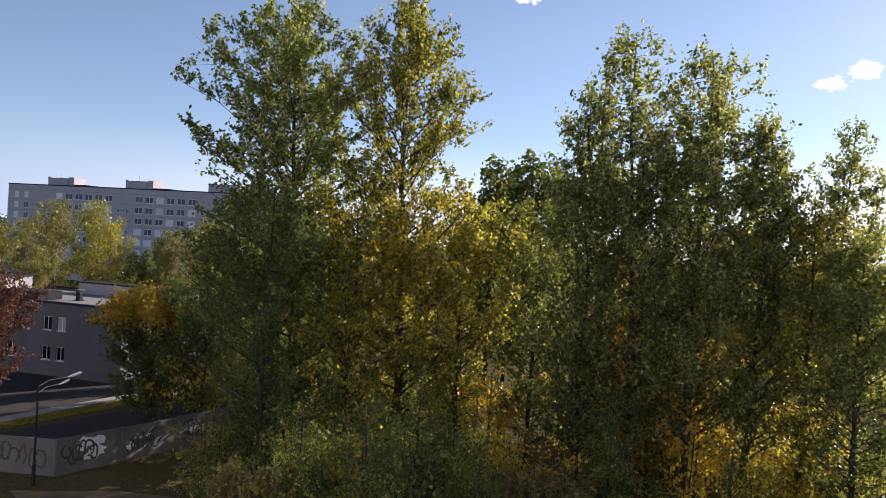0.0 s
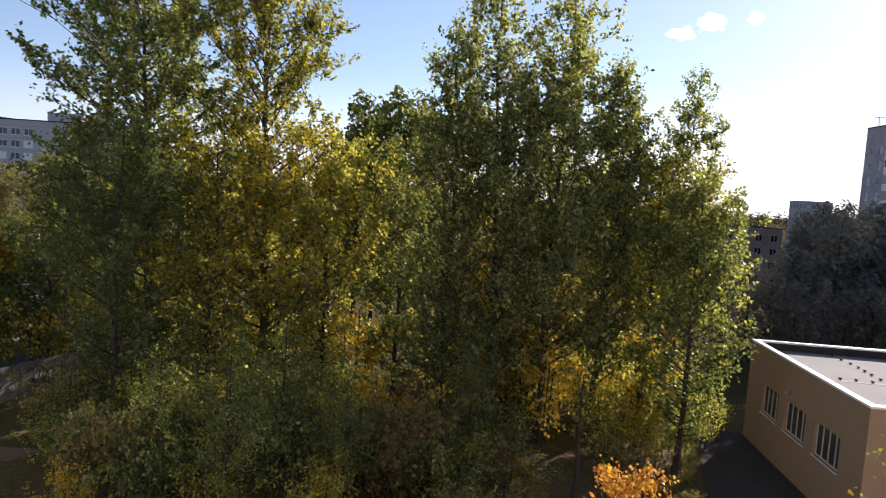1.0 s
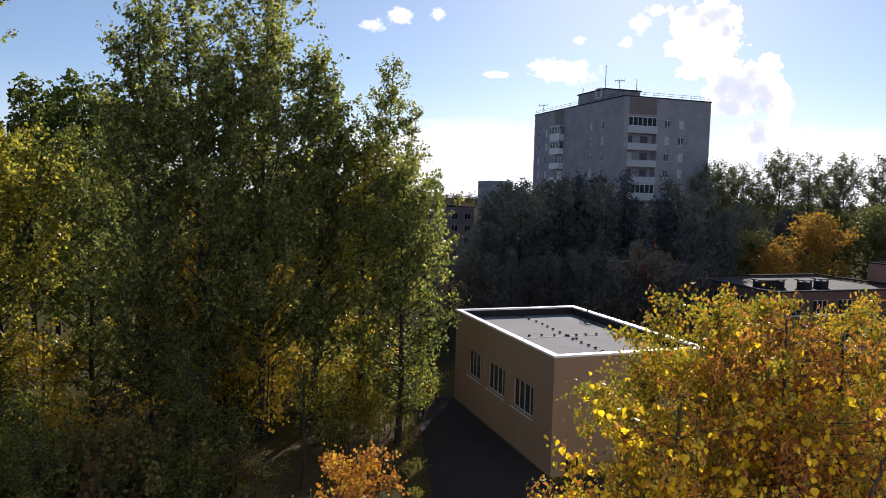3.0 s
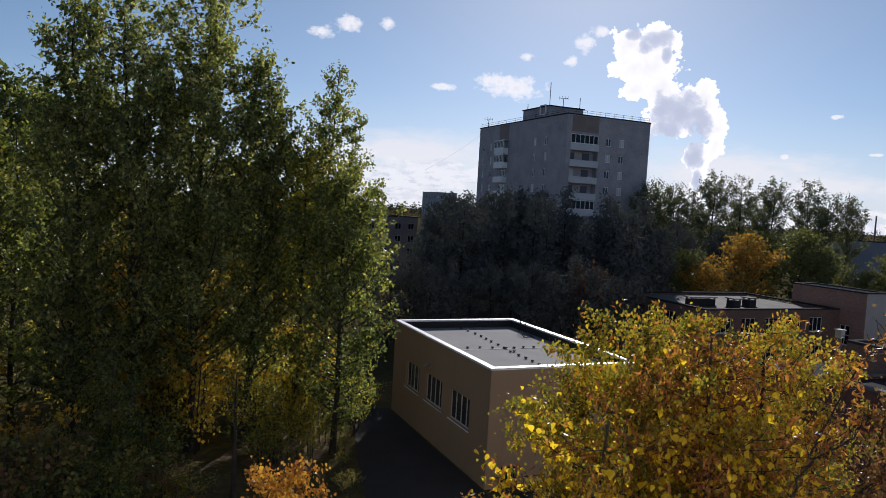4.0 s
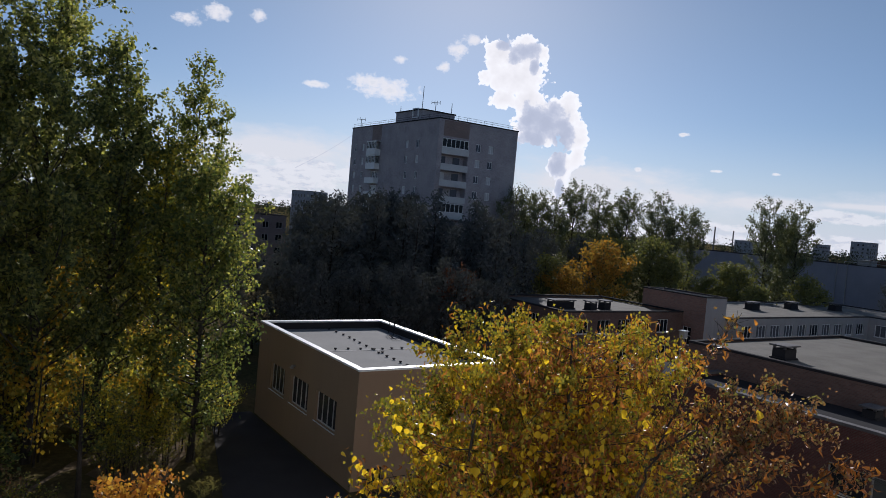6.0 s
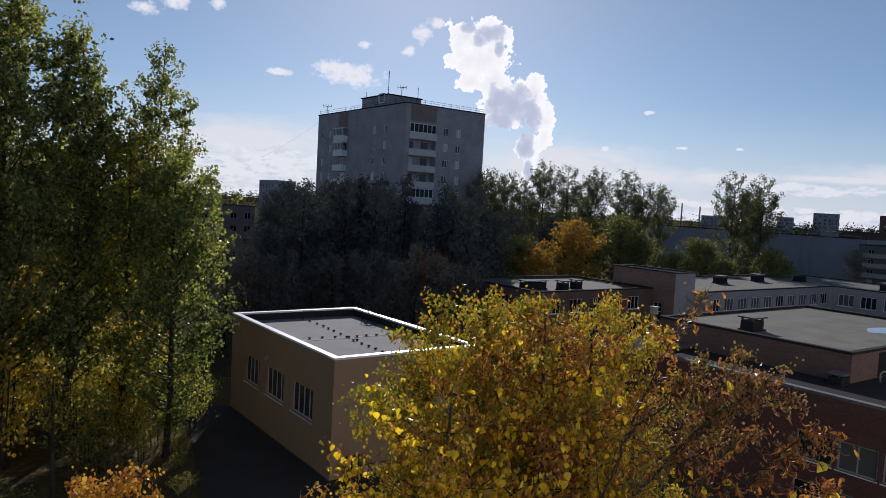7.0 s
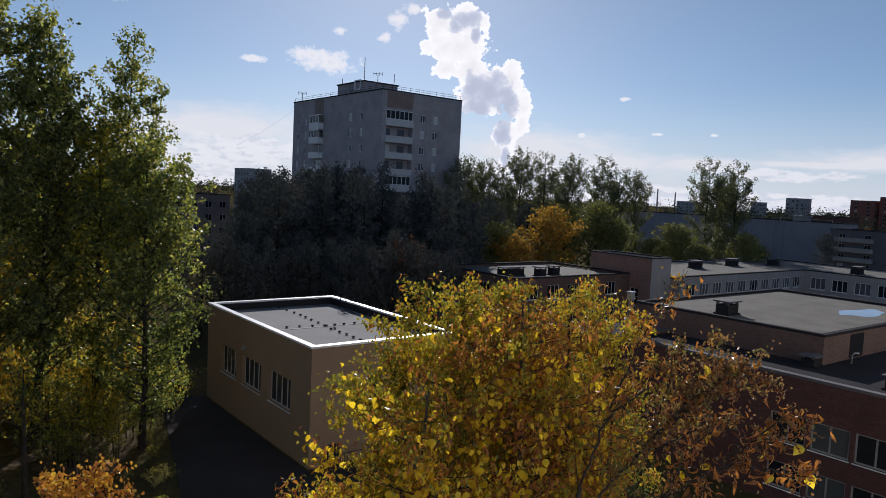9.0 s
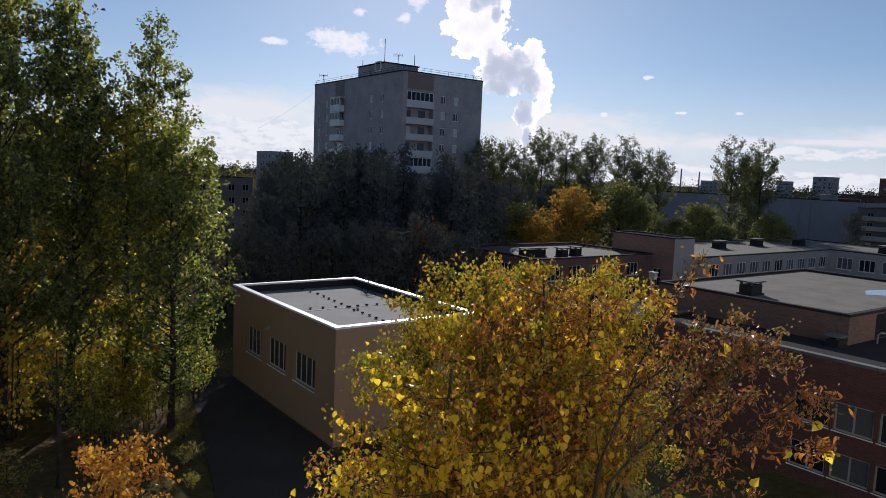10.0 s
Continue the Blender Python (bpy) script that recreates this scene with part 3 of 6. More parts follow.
def ground():
    n, reach = 150, 2600.0
    steps = [reach * (abs(i / (n / 2) - 1) ** 3) * (1 if i > n / 2 else -1) for i in range(n + 1)]
    verts = [(x, y, -0.02 + level(x, y)) for x in steps for y in steps]
    faces = [(i * (n + 1) + j, (i + 1) * (n + 1) + j, (i + 1) * (n + 1) + j + 1, i * (n + 1) + j + 1) for i in range(n) for j in range(n)]
    s = Solid()
    s.v, s.f = verts, faces
    tagged(part("ground", s, M["grass"], None), "uneven autumn grass strewn with fallen leaves", "ground", kind="structure")


ground()


def flat(name, label, category, corners, z, material):
    """A paved or trodden patch lying on the ground, with a thickness."""
    me = bpy.data.meshes.new(name)
    n = len(corners)
    me.from_pydata([(x, y, -0.6) for x, y in corners] + [(x, y, z + level(x, y)) for x, y in corners], [], [tuple(range(n, 2 * n))] + [(i, (i + 1) % n, n + (i + 1) % n, n + i) for i in range(n)])
    me.materials.append(material)
    return tagged(part(name, me, None, None), label, category, kind="structure")


flat("road", "dark asphalt road in the shade of the low building", "road", [(-62, 36), (-46, 41.5), (-43.4, 55.8), (-62, 56.0)], 0.02, M["asphalt"])
flat("pavement", "pale paved footpath beside the road", "pavement", [(-47.5, 38.9), (-44.9, 40.4), (-41.9, 53.1), (-36.2, 56.6), (-37.8, 57.0), (-42.7, 54.5), (-45.8, 42.0)], 0.12, M["paving"])
flat("verge", "narrow strip of grass strewn with yellow leaves", "grass", [(-44.85, 40.4), (-43.3, 39.9), (-40.5, 51.2), (-35.4, 55.2), (-36.15, 56.55), (-41.85, 53.05)], 0.05, M["fallen"])
flat("road", "patched asphalt drive behind the concrete wall", "road", [(-46, 34.0), (-33.2, 36.0), (-30.5, 43.5), (-34.5, 52.0), (-38.9, 51.4), (-42.2, 40.4)], 0.024, M["asphalt"])
flat("footpath", "trodden sandy clearing strewn with leaves under the trees", "path", [(-1.0, 27.0), (4.4, 26.4), (6.4, 33.0), (9.6, 39.5), (11.3, 42.6), (12.6, 49.5), (11.6, 50.0), (8.6, 44.6), (5.2, 42.3), (2.4, 38.2), (0.0, 33.2)], 0.03, M["sand"])
flat("footpath", "trodden sandy footpath by the concrete wall", "path", [(-30.5, 30.0), (-24.0, 32.6), (-22.6, 34.4), (-27.5, 33.8), (-33.0, 31.4)], 0.03, M["sand"])
flat("yard", "dark asphalt yard along the ochre building", "yard", [(9.5, 27.0), (36.4, 27.0), (36.4, 33.0), (17.7, 33.0), (17.7, 50.0), (14.8, 50.0)], 0.028, M["asphalt"])


# ---- the plain wall of the house that the camera looks out from: unseen, added behind it ----
tagged(part("wall_south", Solid().box(-75, 75, -2.0, -1.5, -0.6, 28.0), M["home_wall"], None), "unseen plain house wall behind the camera, pale to throw light back", "wall", kind="structure")


# ---- the ochre flat-roofed hall ----
def ochre_hall():
    x0, x1, y0, y1, top = 17.9, 27.85, 33.95, 49.75, 6.36
    roof = 5.75
    hall = thing("hall_building", "ochre stucco flat-roofed hall with three barred windows and white roof edging", "building", (x0, y0, 0))
    rects = [(y1 - b, y1 - a, 2.05, 3.92) for a, b in ((44.45, 47.1), (40.5, 43.4), (36.4, 39.35))]
    facade(hall, (x0, y1), (0, -1), y1 - y0, -0.55, top - 0.12, rects, M["stucco"])
    for r in rects:
        window(hall, (x0, y1), (0, -1), r, 4, 1, bar=0.09, deep=0.18, pane="pane_hall", frame="cream_paint")
    door = [(0.9, 2.0, -0.3, 0.75)]
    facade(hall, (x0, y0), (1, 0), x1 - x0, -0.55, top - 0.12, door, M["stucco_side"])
    hatch = part("cellar_hatch", Solid().box(x0 + 0.9, x0 + 2.0, y0 + 0.16, y0 + 0.22, -0.3, 0.75), M["black"], hall, "dark barred cellar hatch")
    for i in range(7):
        part("bar", Solid().tube([(x0 + 0.98 + i * 0.156, y0 + 0.08, -0.3), (x0 + 0.98 + i * 0.156, y0 + 0.08, 0.75)], 0.018, 5), M["steel"], hatch)
    facade(hall, (x1, y0), (0, 1), y1 - y0, -0.55, top - 0.12, [], M["stucco"])
    facade(hall, (x1, y1), (-1, 0), x1 - x0, -0.55, top - 0.12, [], M["stucco"])
    slab_roof(hall, x0 + 0.3, x1 - 0.3, y0 + 0.3, y1 - 0.3, roof, M["tar"])
    part("felt_seam", Solid().box(x0 + 0.31, x1 - 0.31, 41.35, 41.6, roof - 0.01, roof + 0.015), M["concrete"], hall, "pale seam in the roofing felt")
    lining = Solid()
    for b in ((x0 + 0.302, x1 - 0.302, y1 - 0.34, y1 - 0.302), (x1 - 0.34, x1 - 0.302, y0 + 0.34, y1 - 0.34), (x0 + 0.302, x0 + 0.34, y0 + 0.34, y1 - 0.34), (x0 + 0.302, x1 - 0.302, y0 + 0.302, y0 + 0.34)):
        lining.box(*b, roof + 0.002, top - 0.125)
    part("parapet_lining", lining, M["tar_dark"], hall, "black inner face of the parapet")
    parapet(hall, x0, x1, y0, y1, top - 0.12, top, 0.36, M["flashing"], "white metal coping")
    k = Solid().tube([(0, 0, 0), (0, 0, 0.05), (0, 0, 0.06), (0, 0, 0.12)], [0.06, 0.06, 0.11, 0.1], 8).mesh("roof_vent", M["black"])
    spots = [(22.95, 48.9 - 1.05 * i) for i in range(9)] + [(20.2 + 0.82 * i, 41.9 - 0.08 * i) for i in range(7)] + [(22.7, 40.4), (22.65, 39.4), (22.6, 38.5), (22.5, 37.5), (22.45, 36.6)]
    for i, (x, y) in enumerate(spots):
        part("roof_vent", k, None, hall, "", pose(x + 0.12 * math.sin(i * 7), y + 0.1 * math.cos(i * 5), roof))
    part("wall_lamp", Solid().box(x0 - 0.2, x0 - 0.004, 42.78, 43.02, 4.5, 4.62).box(x0 - 0.3, x0 - 0.12, 42.75, 43.05, 4.4, 4.5), M["steel"], hall, "small grey wall lamp", bevel=0.01)
    # the bent handrails of the roof ladder
    for dy in (0.0, 0.8):
        y = 46.4 + dy
        part("ladder_rail", Solid().tube([(x1 + 0.18, y, -0.0), (x1 + 0.18, y, 6.75), (x1 + 0.02, y, 6.95), (x1 - 0.5, y, 6.95), (x1 - 0.72, y, 6.7), (x1 - 0.75, y, roof)], 0.035, 6), M["black"], hall)
    for i in range(22):
        part("rung", Solid().tube([(x1 + 0.18, 46.4, 0.4 + i * 0.29), (x1 + 0.18, 47.2, 0.4 + i * 0.29)], 0.014, 5), M["black"], hall)
    # a black loop on the roof, drawn for the ladder rails' foot and shadow
    pts = [(26.65 + 0.35 * math.cos(a * 0.7) * (1 + 0.15 * math.sin(a)), 45.3 + 0.8 * math.sin(a * 0.7), roof + 0.02 + 0.05 * (1 + math.sin(a * 2.1))) for a in range(0, 22)]
    cable = part("cable", Solid().tube(pts, 0.018, 5), M["black"], None)
    tagged(cable, "black loop on the felt roof, drawn for the ladder rails' foot and shadow", "cable")
    # a railing before the hatch
    rail = thing("railing", "thin dark metal railing before the hall wall", "railing", (x0 + 0.8, y0 - 1.4, 0))
    for i in range(8):
        part("post", Solid().tube([(x0 + 0.4 + i * 0.45, y0 - 1.2, -0.42), (x0 + 0.4 + i * 0.45, y0 - 1.2, 0.6)], 0.014, 5), M["black"], rail)
    for z in (-0.1, 0.6):
        part("bar", Solid().tube([(x0 + 0.38, y0 - 1.2, z), (x0 + 3.58, y0 - 1.2, z)], 0.018, 5), M["black"], rail)


ochre_hall()


# ---- the two-storey school ----
def vent_box(parent, x, y, z, w=1.3, d=0.9, h=0.75):
    """A brick shaft with a concrete slab held above it on stub posts."""
    h, rise = h * 1.12, h * 0.22
    ob = part("ventilation_shaft", Solid().box(x - w / 2, x + w / 2, y - d / 2, y + d / 2, z - 0.02, z + h - rise), M["tar_dark"], parent, "dark brick ventilation shaft", bevel=0.02)
    part("skirt", Solid().box(x - w / 2 - 0.12, x + w / 2 + 0.12, y - d / 2 - 0.12, y + d / 2 + 0.12, z - 0.02, z + 0.1), M["tar_dark"], ob, "tarred felt skirt", bevel=0.03)
    for i, j in ((-1, -1), (1, -1), (1, 1), (-1, 1)):
        px, py = x + i * (w / 2 - 0.09), y + j * (d / 2 - 0.09)
        part("post", Solid().box(px - 0.07, px + 0.07, py - 0.07, py + 0.07, z + h - rise - 0.01, z + h), M["wall_grey"], ob)
    part("cap", Solid().box(x - w / 2 - 0.16, x + w / 2 + 0.16, y - d / 2 - 0.16, y + d / 2 + 0.16, z + h - 0.005, z + h + 0.09), M["wall_grey"], ob, "concrete cap", bevel=0.02)
    return ob


def school():
    s = thing("school", "two-storey flat-roofed brick and white school with dark parapets", "school", (37, 20, 0))
    # front range: windows in two rows towards the yard
    xa, xb, ya, yb, top = 36.9, 62.5, -14.0, 28.6, 6.5
    rects = []
    for i in range(14):
        y = 18.4 - 2.12 * i - (0.7 if i > 2 else 0.0)
        rects += [(yb - y, yb - y + 1.9, z, z + h) for z, h in ((0.35, 1.4), (2.85, 1.5))]
    facade(s, (xa, yb), (0, -1), yb - ya, -0.55, top - 0.15, rects, M["red_brick"])
    for r in rects:
        window(s, (xa, yb), (0, -1), r, 2, 1, bar=0.09, pane="pane_dark", frame="concrete")
    facade(s, (xa, ya), (1, 0), xb - xa, -0.55, top - 0.15, [], M["red_brick"])
    facade(s, (xb, ya), (0, 1), yb - ya, -0.55, top - 0.15, [], M["red_brick"])
    facade(s, (xb, yb), (-1, 0), xb - xa, -0.55, top - 0.15, [], M["red_brick"])
    slab_roof(s, xa + 0.3, xb - 0.3, ya + 0.3, yb - 0.3, top - 0.3, M["tar_dark"])
    parapet(s, xa, xb, ya, yb, top - 0.15, top, 0.4, M["wall_grey"], "grey concrete coping")
    # the raised assembly hall
    x0, x1, y0, y1, high = 42.0, 61.9, 18.2, 31.2, 8.0
    for o, u, n in (((x0, y1), (0, -1), y1 - y0), ((x0, y0), (1, 0), x1 - x0), ((x1, y0), (0, 1), y1 - y0), ((x1, y1), (-1, 0), x1 - x0)):
        facade(s, o, u, n, -0.55, high - 0.18, [], M["brown_brick"])
    slab_roof(s, x0 + 0.3, x1 - 0.3, y0 + 0.3, y1 - 0.3, high - 0.2, M["tar_pale"])
    parapet(s, x0, x1, y0, y1, high - 0.18, high - 0.02, 0.32, M["tar_dark"], "dark metal coping")
    pool = Solid().tube([(55.6, 21.6, high - 0.2), (55.6, 21.6, high - 0.194)], [1.0, 1.0], 22)
    pool.v = [(55.6 + (x - 55.6) * 2.7 * (1 + 0.16 * math.sin(5 * math.atan2(y - 21.6, x - 55.6))), 21.6 + (y - 21.6) * 1.15 * (1 + 0.2 * math.cos(3 * math.atan2(y - 21.6, x - 55.6))), z) for x, y, z in pool.v]
    part("puddle", pool, M["water"], s, "shallow puddle coloured blue for the sky it mirrors")
    part("hall_door", Solid().box(45.4, 47.3, y0 - 0.012, y0 - 0.003, 6.25, 7.7), M["black"], s, "dark door onto the lower roof")
    vent_box(s, 44.3, 25.6, high - 0.2)
    vent_box(s, 41.25, 18.5, top - 0.3, 0.9, 0.7, 0.5)
    part("vent_pipe", Solid().tube([(44.26, 17.56, top - 0.32), (44.26, 17.56, top + 0.2), (44.36, 17.46, top + 0.34), (44.56, 17.31, top + 0.33)], [0.05, 0.05, 0.05, 0.05], 10), M["steel"], s, "bent pale vent pipe")
    vent_box(s, 39.8, 13.6, top - 0.3, 0.8, 0.8, 0.6)
    # left wing
    lx0, lx1, ly0, ly1 = 51.2, 70.0, 53.2, 66.4
    lrects = [(a, a + 1.7, z, z + 1.5) for a in (1.8, 4.6, 7.4, 10.2) for z in (1.0, 4.05)]
    facade(s, (lx0, ly1), (0, -1), ly1 - ly0, -0.55, top - 0.15, lrects, M["brown_brick"])
    for r in lrects:
        window(s, (lx0, ly1), (0, -1), r, 3, 1, pane="pane_dark")
    frects = [(a, a + 1.9, z, z + 1.5) for a in (1.6, 4.8, 8.0, 11.2, 14.4) for z in (1.0, 4.05)]
    facade(s, (lx0, ly0), (1, 0), lx1 - lx0, -0.55, top - 0.15, frects, M["brown_brick"])
    for r in frects:
        window(s, (lx0, ly0), (1, 0), r, 3, 1, pane="pane_dark")
    facade(s, (lx1, ly1), (-1, 0), lx1 - lx0, -0.55, top - 0.15, [], M["brown_brick"])
    slab_roof(s, lx0 + 0.3, lx1 - 0.01, ly0 + 0.3, ly1 - 0.3, top - 0.35, M["tar_pale"])
    parapet(s, lx0, lx1, ly0, ly1, top - 0.15, top, 0.4, M["tar_dark"], "dark coping")
    vent_box(s, 54.6, 57.6, top - 0.35, 3.2, 1.0, 0.8)
    vent_box(s, 57.4, 55.8, top - 0.35, 1.0, 1.0, 0.9)
    vent_box(s, 60.2, 56.4, top - 0.35, 1.0, 1.0, 0.9)
    # stair block between the wings
    bx0, bx1, by0, by1, bh = 70.0, 73.8, 50.2, 59.4, 8.6
    brects = [(6.3, 7.5, 2.7, 4.8)]
    facade(s, (bx0, by1), (0, -1), by1 - by0, -0.55, bh - 0.15, brects, M["block_brick"])
    window(s, (bx0, by1), (0, -1), brects[0], 2, 2)
    facade(s, (bx0, by0), (1, 0), bx1 - bx0, -0.55, bh - 0.15, [], M["white_wall"])
    facade(s, (bx1, by0), (0, 1), by1 - by0, -0.55, bh - 0.15, [], M["white_wall"])
    facade(s, (bx1, by1), (-1, 0), bx1 - bx0, -0.55, bh - 0.15, [], M["white_wall"])
    slab_roof(s, bx0 + 0.3, bx1 - 0.3, by0 + 0.3, by1 - 0.3, bh - 0.3, M["tar"])
    parapet(s, bx0, bx1, by0, by1, bh - 0.15, bh, 0.35, M["tar_dark"], "dark coping")
    # far wing and right wing round the court
    wx0, wx1, wy0, wy1 = 73.8, 104.0, 48.6, 62.6
    wrects = [(1.0 + 2.9 * i, 1.0 + 2.9 * i + 2.0, z, z + 1.5) for i in range(10) for z in (0.9, 4.0)]
    facade(s, (wx0, wy0), (1, 0), wx1 - wx0, -0.55, top - 0.15, wrects, M["white_wall"])
    for r in wrects:
        window(s, (wx0, wy0), (1, 0), r, 3, 1, pane="pane_school", bar=0.08)
    facade(s, (wx0, by0), (0, -1), by0 - wy0, -0.55, top - 0.15, [], M["white_wall"])
    facade(s, (119.0, wy1), (-1, 0), 119.0 - wx0, -0.55, top - 0.15, [], M["white_wall"])
    rrects = [(0.9 + 2.95 * i, 0.9 + 2.95 * i + 2.1, z, z + 1.65) for i in range(12) for z in (0.9, 3.85)]
    facade(s, (wx1, wy0), (0, -1), 38.0, -0.55, top - 0.15, rrects, M["white_wall"])
    for r in rrects:
        window(s, (wx1, wy0), (0, -1), r, 3, 1, pane="pane_school", bar=0.08)
    facade(s, (119.0, wy0 - 38.0), (0, 1), 38.0 + wy1 - wy0, -0.55, top - 0.15, [], M["white_wall"])
    slab_roof(s, wx0, wx1, wy0 + 0.3, wy1 - 0.3, top - 0.3, M["tar_pale"])
    slab_roof(s, wx1 + 0.01, 118.7, wy0 - 38.0, wy1 - 0.3, top - 0.3, M["tar_pale"])
    for b in ((wx0, wx1, wy0 - 0.06, wy0 + 0.3), (wx0, 119.0, wy1 - 0.3, wy1 + 0.06), (wx1 - 0.06, wx1 + 0.3, wy0 - 38.0, wy0 - 0.06), (118.7, 119.06, wy0 - 38.0, wy1 - 0.3)):
        part("coping", Solid().box(*b, top - 0.15, top), M["tar_dark"], s, "dark coping", bevel=0.015)
    for x, y in ((88.6, 56.4), (99.0, 57.0), (108.4, 55.6), (80.0, 57.0), (110.0, 44.0), (110.0, 36.0)):
        vent_box(s, x, y, top - 0.3, 1.8, 1.1, 0.9)
    # metal flue with a hood
    f = part("flue", Solid().tube([(39.8, 30.05, 6.0), (39.8, 30.05, 8.4)], 0.14, 10), M["wall_grey"], s, "grey metal flue")
    part("hood", Solid().box(39.6, 40.0, 29.85, 30.25, 8.38, 8.84).box(39.54, 40.06, 29.79, 30.31, 8.84, 8.9), M["steel"], f, "pale box-shaped hood", bevel=0.02)
    part("vent_dome", Solid().tube([(39.3, 29.9, 6.0), (39.3, 29.9, 6.9), (39.3, 29.9, 6.92), (39.3, 29.9, 7.12), (39.3, 29.9, 7.2)], [0.13, 0.13, 0.32, 0.26, 0.08], 12), M["steel"], s, "galvanised domed roof vent")
    slab_roof(s, 36.9, 42.0, 28.6, 34.0, 6.1, M["tar_dark"])
    facade(s, (36.9, 34.0), (0, -1), 5.4, -0.55, 5.85, [], M["red_brick"])
    facade(s, (36.9 + 0.3, 34.0), (1, 0), 4.8, -0.55, 5.85, [], M["red_brick"])


school()


# ---- the nine-storey tower block ----
def tower_block():
    x0, x1, y0, y1, top, storey = 66.0, 83.3, 103.4, 137.0, 32.0, 2.8
    t = thing("apartment_tower", "tall buff-brick apartment tower with white loggia fronts and aerials", "apartment building", (x0, y0, 0))
    floors = [26.05 - storey * i for i in range(10)]
    left = [(a, a + 1.05, f + 0.95, f + 2.35) for f in floors if f > 0 for a in (1.6, 5.0, 22.6, 26.4)]
    left += [(9.8, 12.4, f + 0.9, f + 2.4) for f in floors if f > 0]
    facade(t, (x0, y1), (0, -1), y1 - y0, -0.6, top - 0.2, left, M["tower_brick"])
    for r in left:
        window(t, (x0, y1), (0, -1), r, 2 if r[1] - r[0] < 2 else 4, 1, sill=False, bar=0.09, pane="pane_tower")
    right = [(a, a + 1.1, f + 0.95, f + 2.35) for f in floors if f > 0 for a in (8.1, 10.9)]
    open_loggia = [(0.95, 6.5, f + 0.05, f + 2.6) for f in floors if f > 0]
    facade(t, (x0, y0), (1, 0), x1 - x0, -0.6, top - 0.2, right + open_loggia, M["tower_brick"])
    for r in right:
        window(t, (x0, y0), (1, 0), r, 2, 1, sill=False, bar=0.09, pane="pane_tower")
    back = Solid()
    for f in floors:
        if f > 0:
            back.box(x0 + 0.9, x0 + 6.6, y0 + 0.3, y0 + 1.3, f - 0.15, f + 0.05)
    back.box(x0 + 0.9, x0 + 6.6, y0 + 1.3, y0 + 1.45, 0, 29)
    back.box(x0 + 0.85, x0 + 0.95, y0 + 0.3, y0 + 1.3, 0, 29).box(x0 + 6.5, x0 + 6.6, y0 + 0.3, y0 + 1.3, 0, 29)
    part("loggia_recess", back, M["tower_brick"], t)
    for i, f in enumerate(floors):
        if f < 0:
            continue
        lg = part("loggia_front", Solid().box(x0 + 0.85, x0 + 6.6, y0 - 0.12, y0 - 0.004, f - 0.12, f + 1.0), M["loggia_white"], t, "white loggia front", bevel=0.02)
        if i in (0, 4):
            window(lg, (x0, y0), (1, 0), (0.95, 6.5, f + 1.02, f + 2.58), 6, 1, deep=0.05, sill=False, bar=0.1)
        else:
            part("loggia_window", Solid().box(x0 + 1.3, x0 + 2.6, y0 + 1.24, y0 + 1.298, f + 0.9, f + 2.3), M["pane_tower"], lg)
            part("loggia_door", Solid().box(x0 + 4.2, x0 + 5.6, y0 + 1.24, y0 + 1.298, f + 0.2, f + 2.3), M["pane_tower"], lg)
        b = part("balcony", Solid().box(x0 - 1.1, x0 - 0.004, y1 - 13.0, y1 - 9.2, f - 0.1, f + 0.06).box(x0 - 1.1, x0 - 1.02, y1 - 13.0, y1 - 9.2, f + 0.06, f + 1.05).box(x0 - 1.02, x0 - 0.004, y1 - 13.0, y1 - 12.92, f + 0.06, f + 1.05).box(x0 - 1.02, x0 - 0.004, y1 - 9.28, y1 - 9.2, f + 0.06, f + 1.05), M["white_paint"], t, "white-fronted balcony")
        if i in (0, 1, 4):
            window(b, (x0 - 1.1, y1 - 9.2), (0, -1), (0.0, 3.8, f + 1.06, f + 2.5), 6, 1, deep=0.01, sill=False, bar=0.1)
            part("balcony_roof", Solid().box(x0 - 1.15, x0 - 0.004, y1 - 13.05, y1 - 9.15, f + 2.5, f + 2.62), M["white_paint"], b)
    facade(t, (x1, y0), (0, 1), y1 - y0, -0.6, top - 0.2, [], M["tower_brick"])
    facade(t, (x1, y1), (-1, 0), x1 - x0, -0.6, top - 0.2, [], M["tower_brick"])
    slab_roof(t, x0 + 0.3, x1 - 0.3, y0 + 0.3, y1 - 0.3, top - 0.3, M["tar_dark"])
    parapet(t, x0, x1, y0, y1, top - 0.2, top, 0.4, M["tar_dark"], "dark coping", 0.08)
    for b in ((x0 + 1.0, x0 + 6.4, y0 - 0.012, y0 - 0.004, 29.0, 31.7), (x0 - 0.012, x0 - 0.004, y1 - 13.0, y1 - 9.2, 28.8, 31.7), (x0 - 0.012, x0 - 0.004, y0 + 0.1, y0 + 2.6, 0, 31.7)):
        part("infill_panel", Solid().box(*b), M["infill"] if b[4] else M["tower_brick"], t, "dull red infill panel" if b[4] else "")
    cap = part("machine_room", Solid().box(68.4, 75.7, 113.5, 123.2, top - 0.3, 34.4), M["tower_brick"], t, "brick lift machine room on the roof")
    part("roof", Solid().box(68.2, 75.9, 113.3, 123.4, 34.4, 34.6), M["tar_dark"], cap)
    part("hatch", lattice([0, 0.25, 1.9, 2.15], [33.0, 33.2, 34.6, 34.8], {(1, 1)}, 0, 0.2), M["white_paint"], cap, "white hatch frame", facade_pose((68.15, 116.6), (0, -1)))
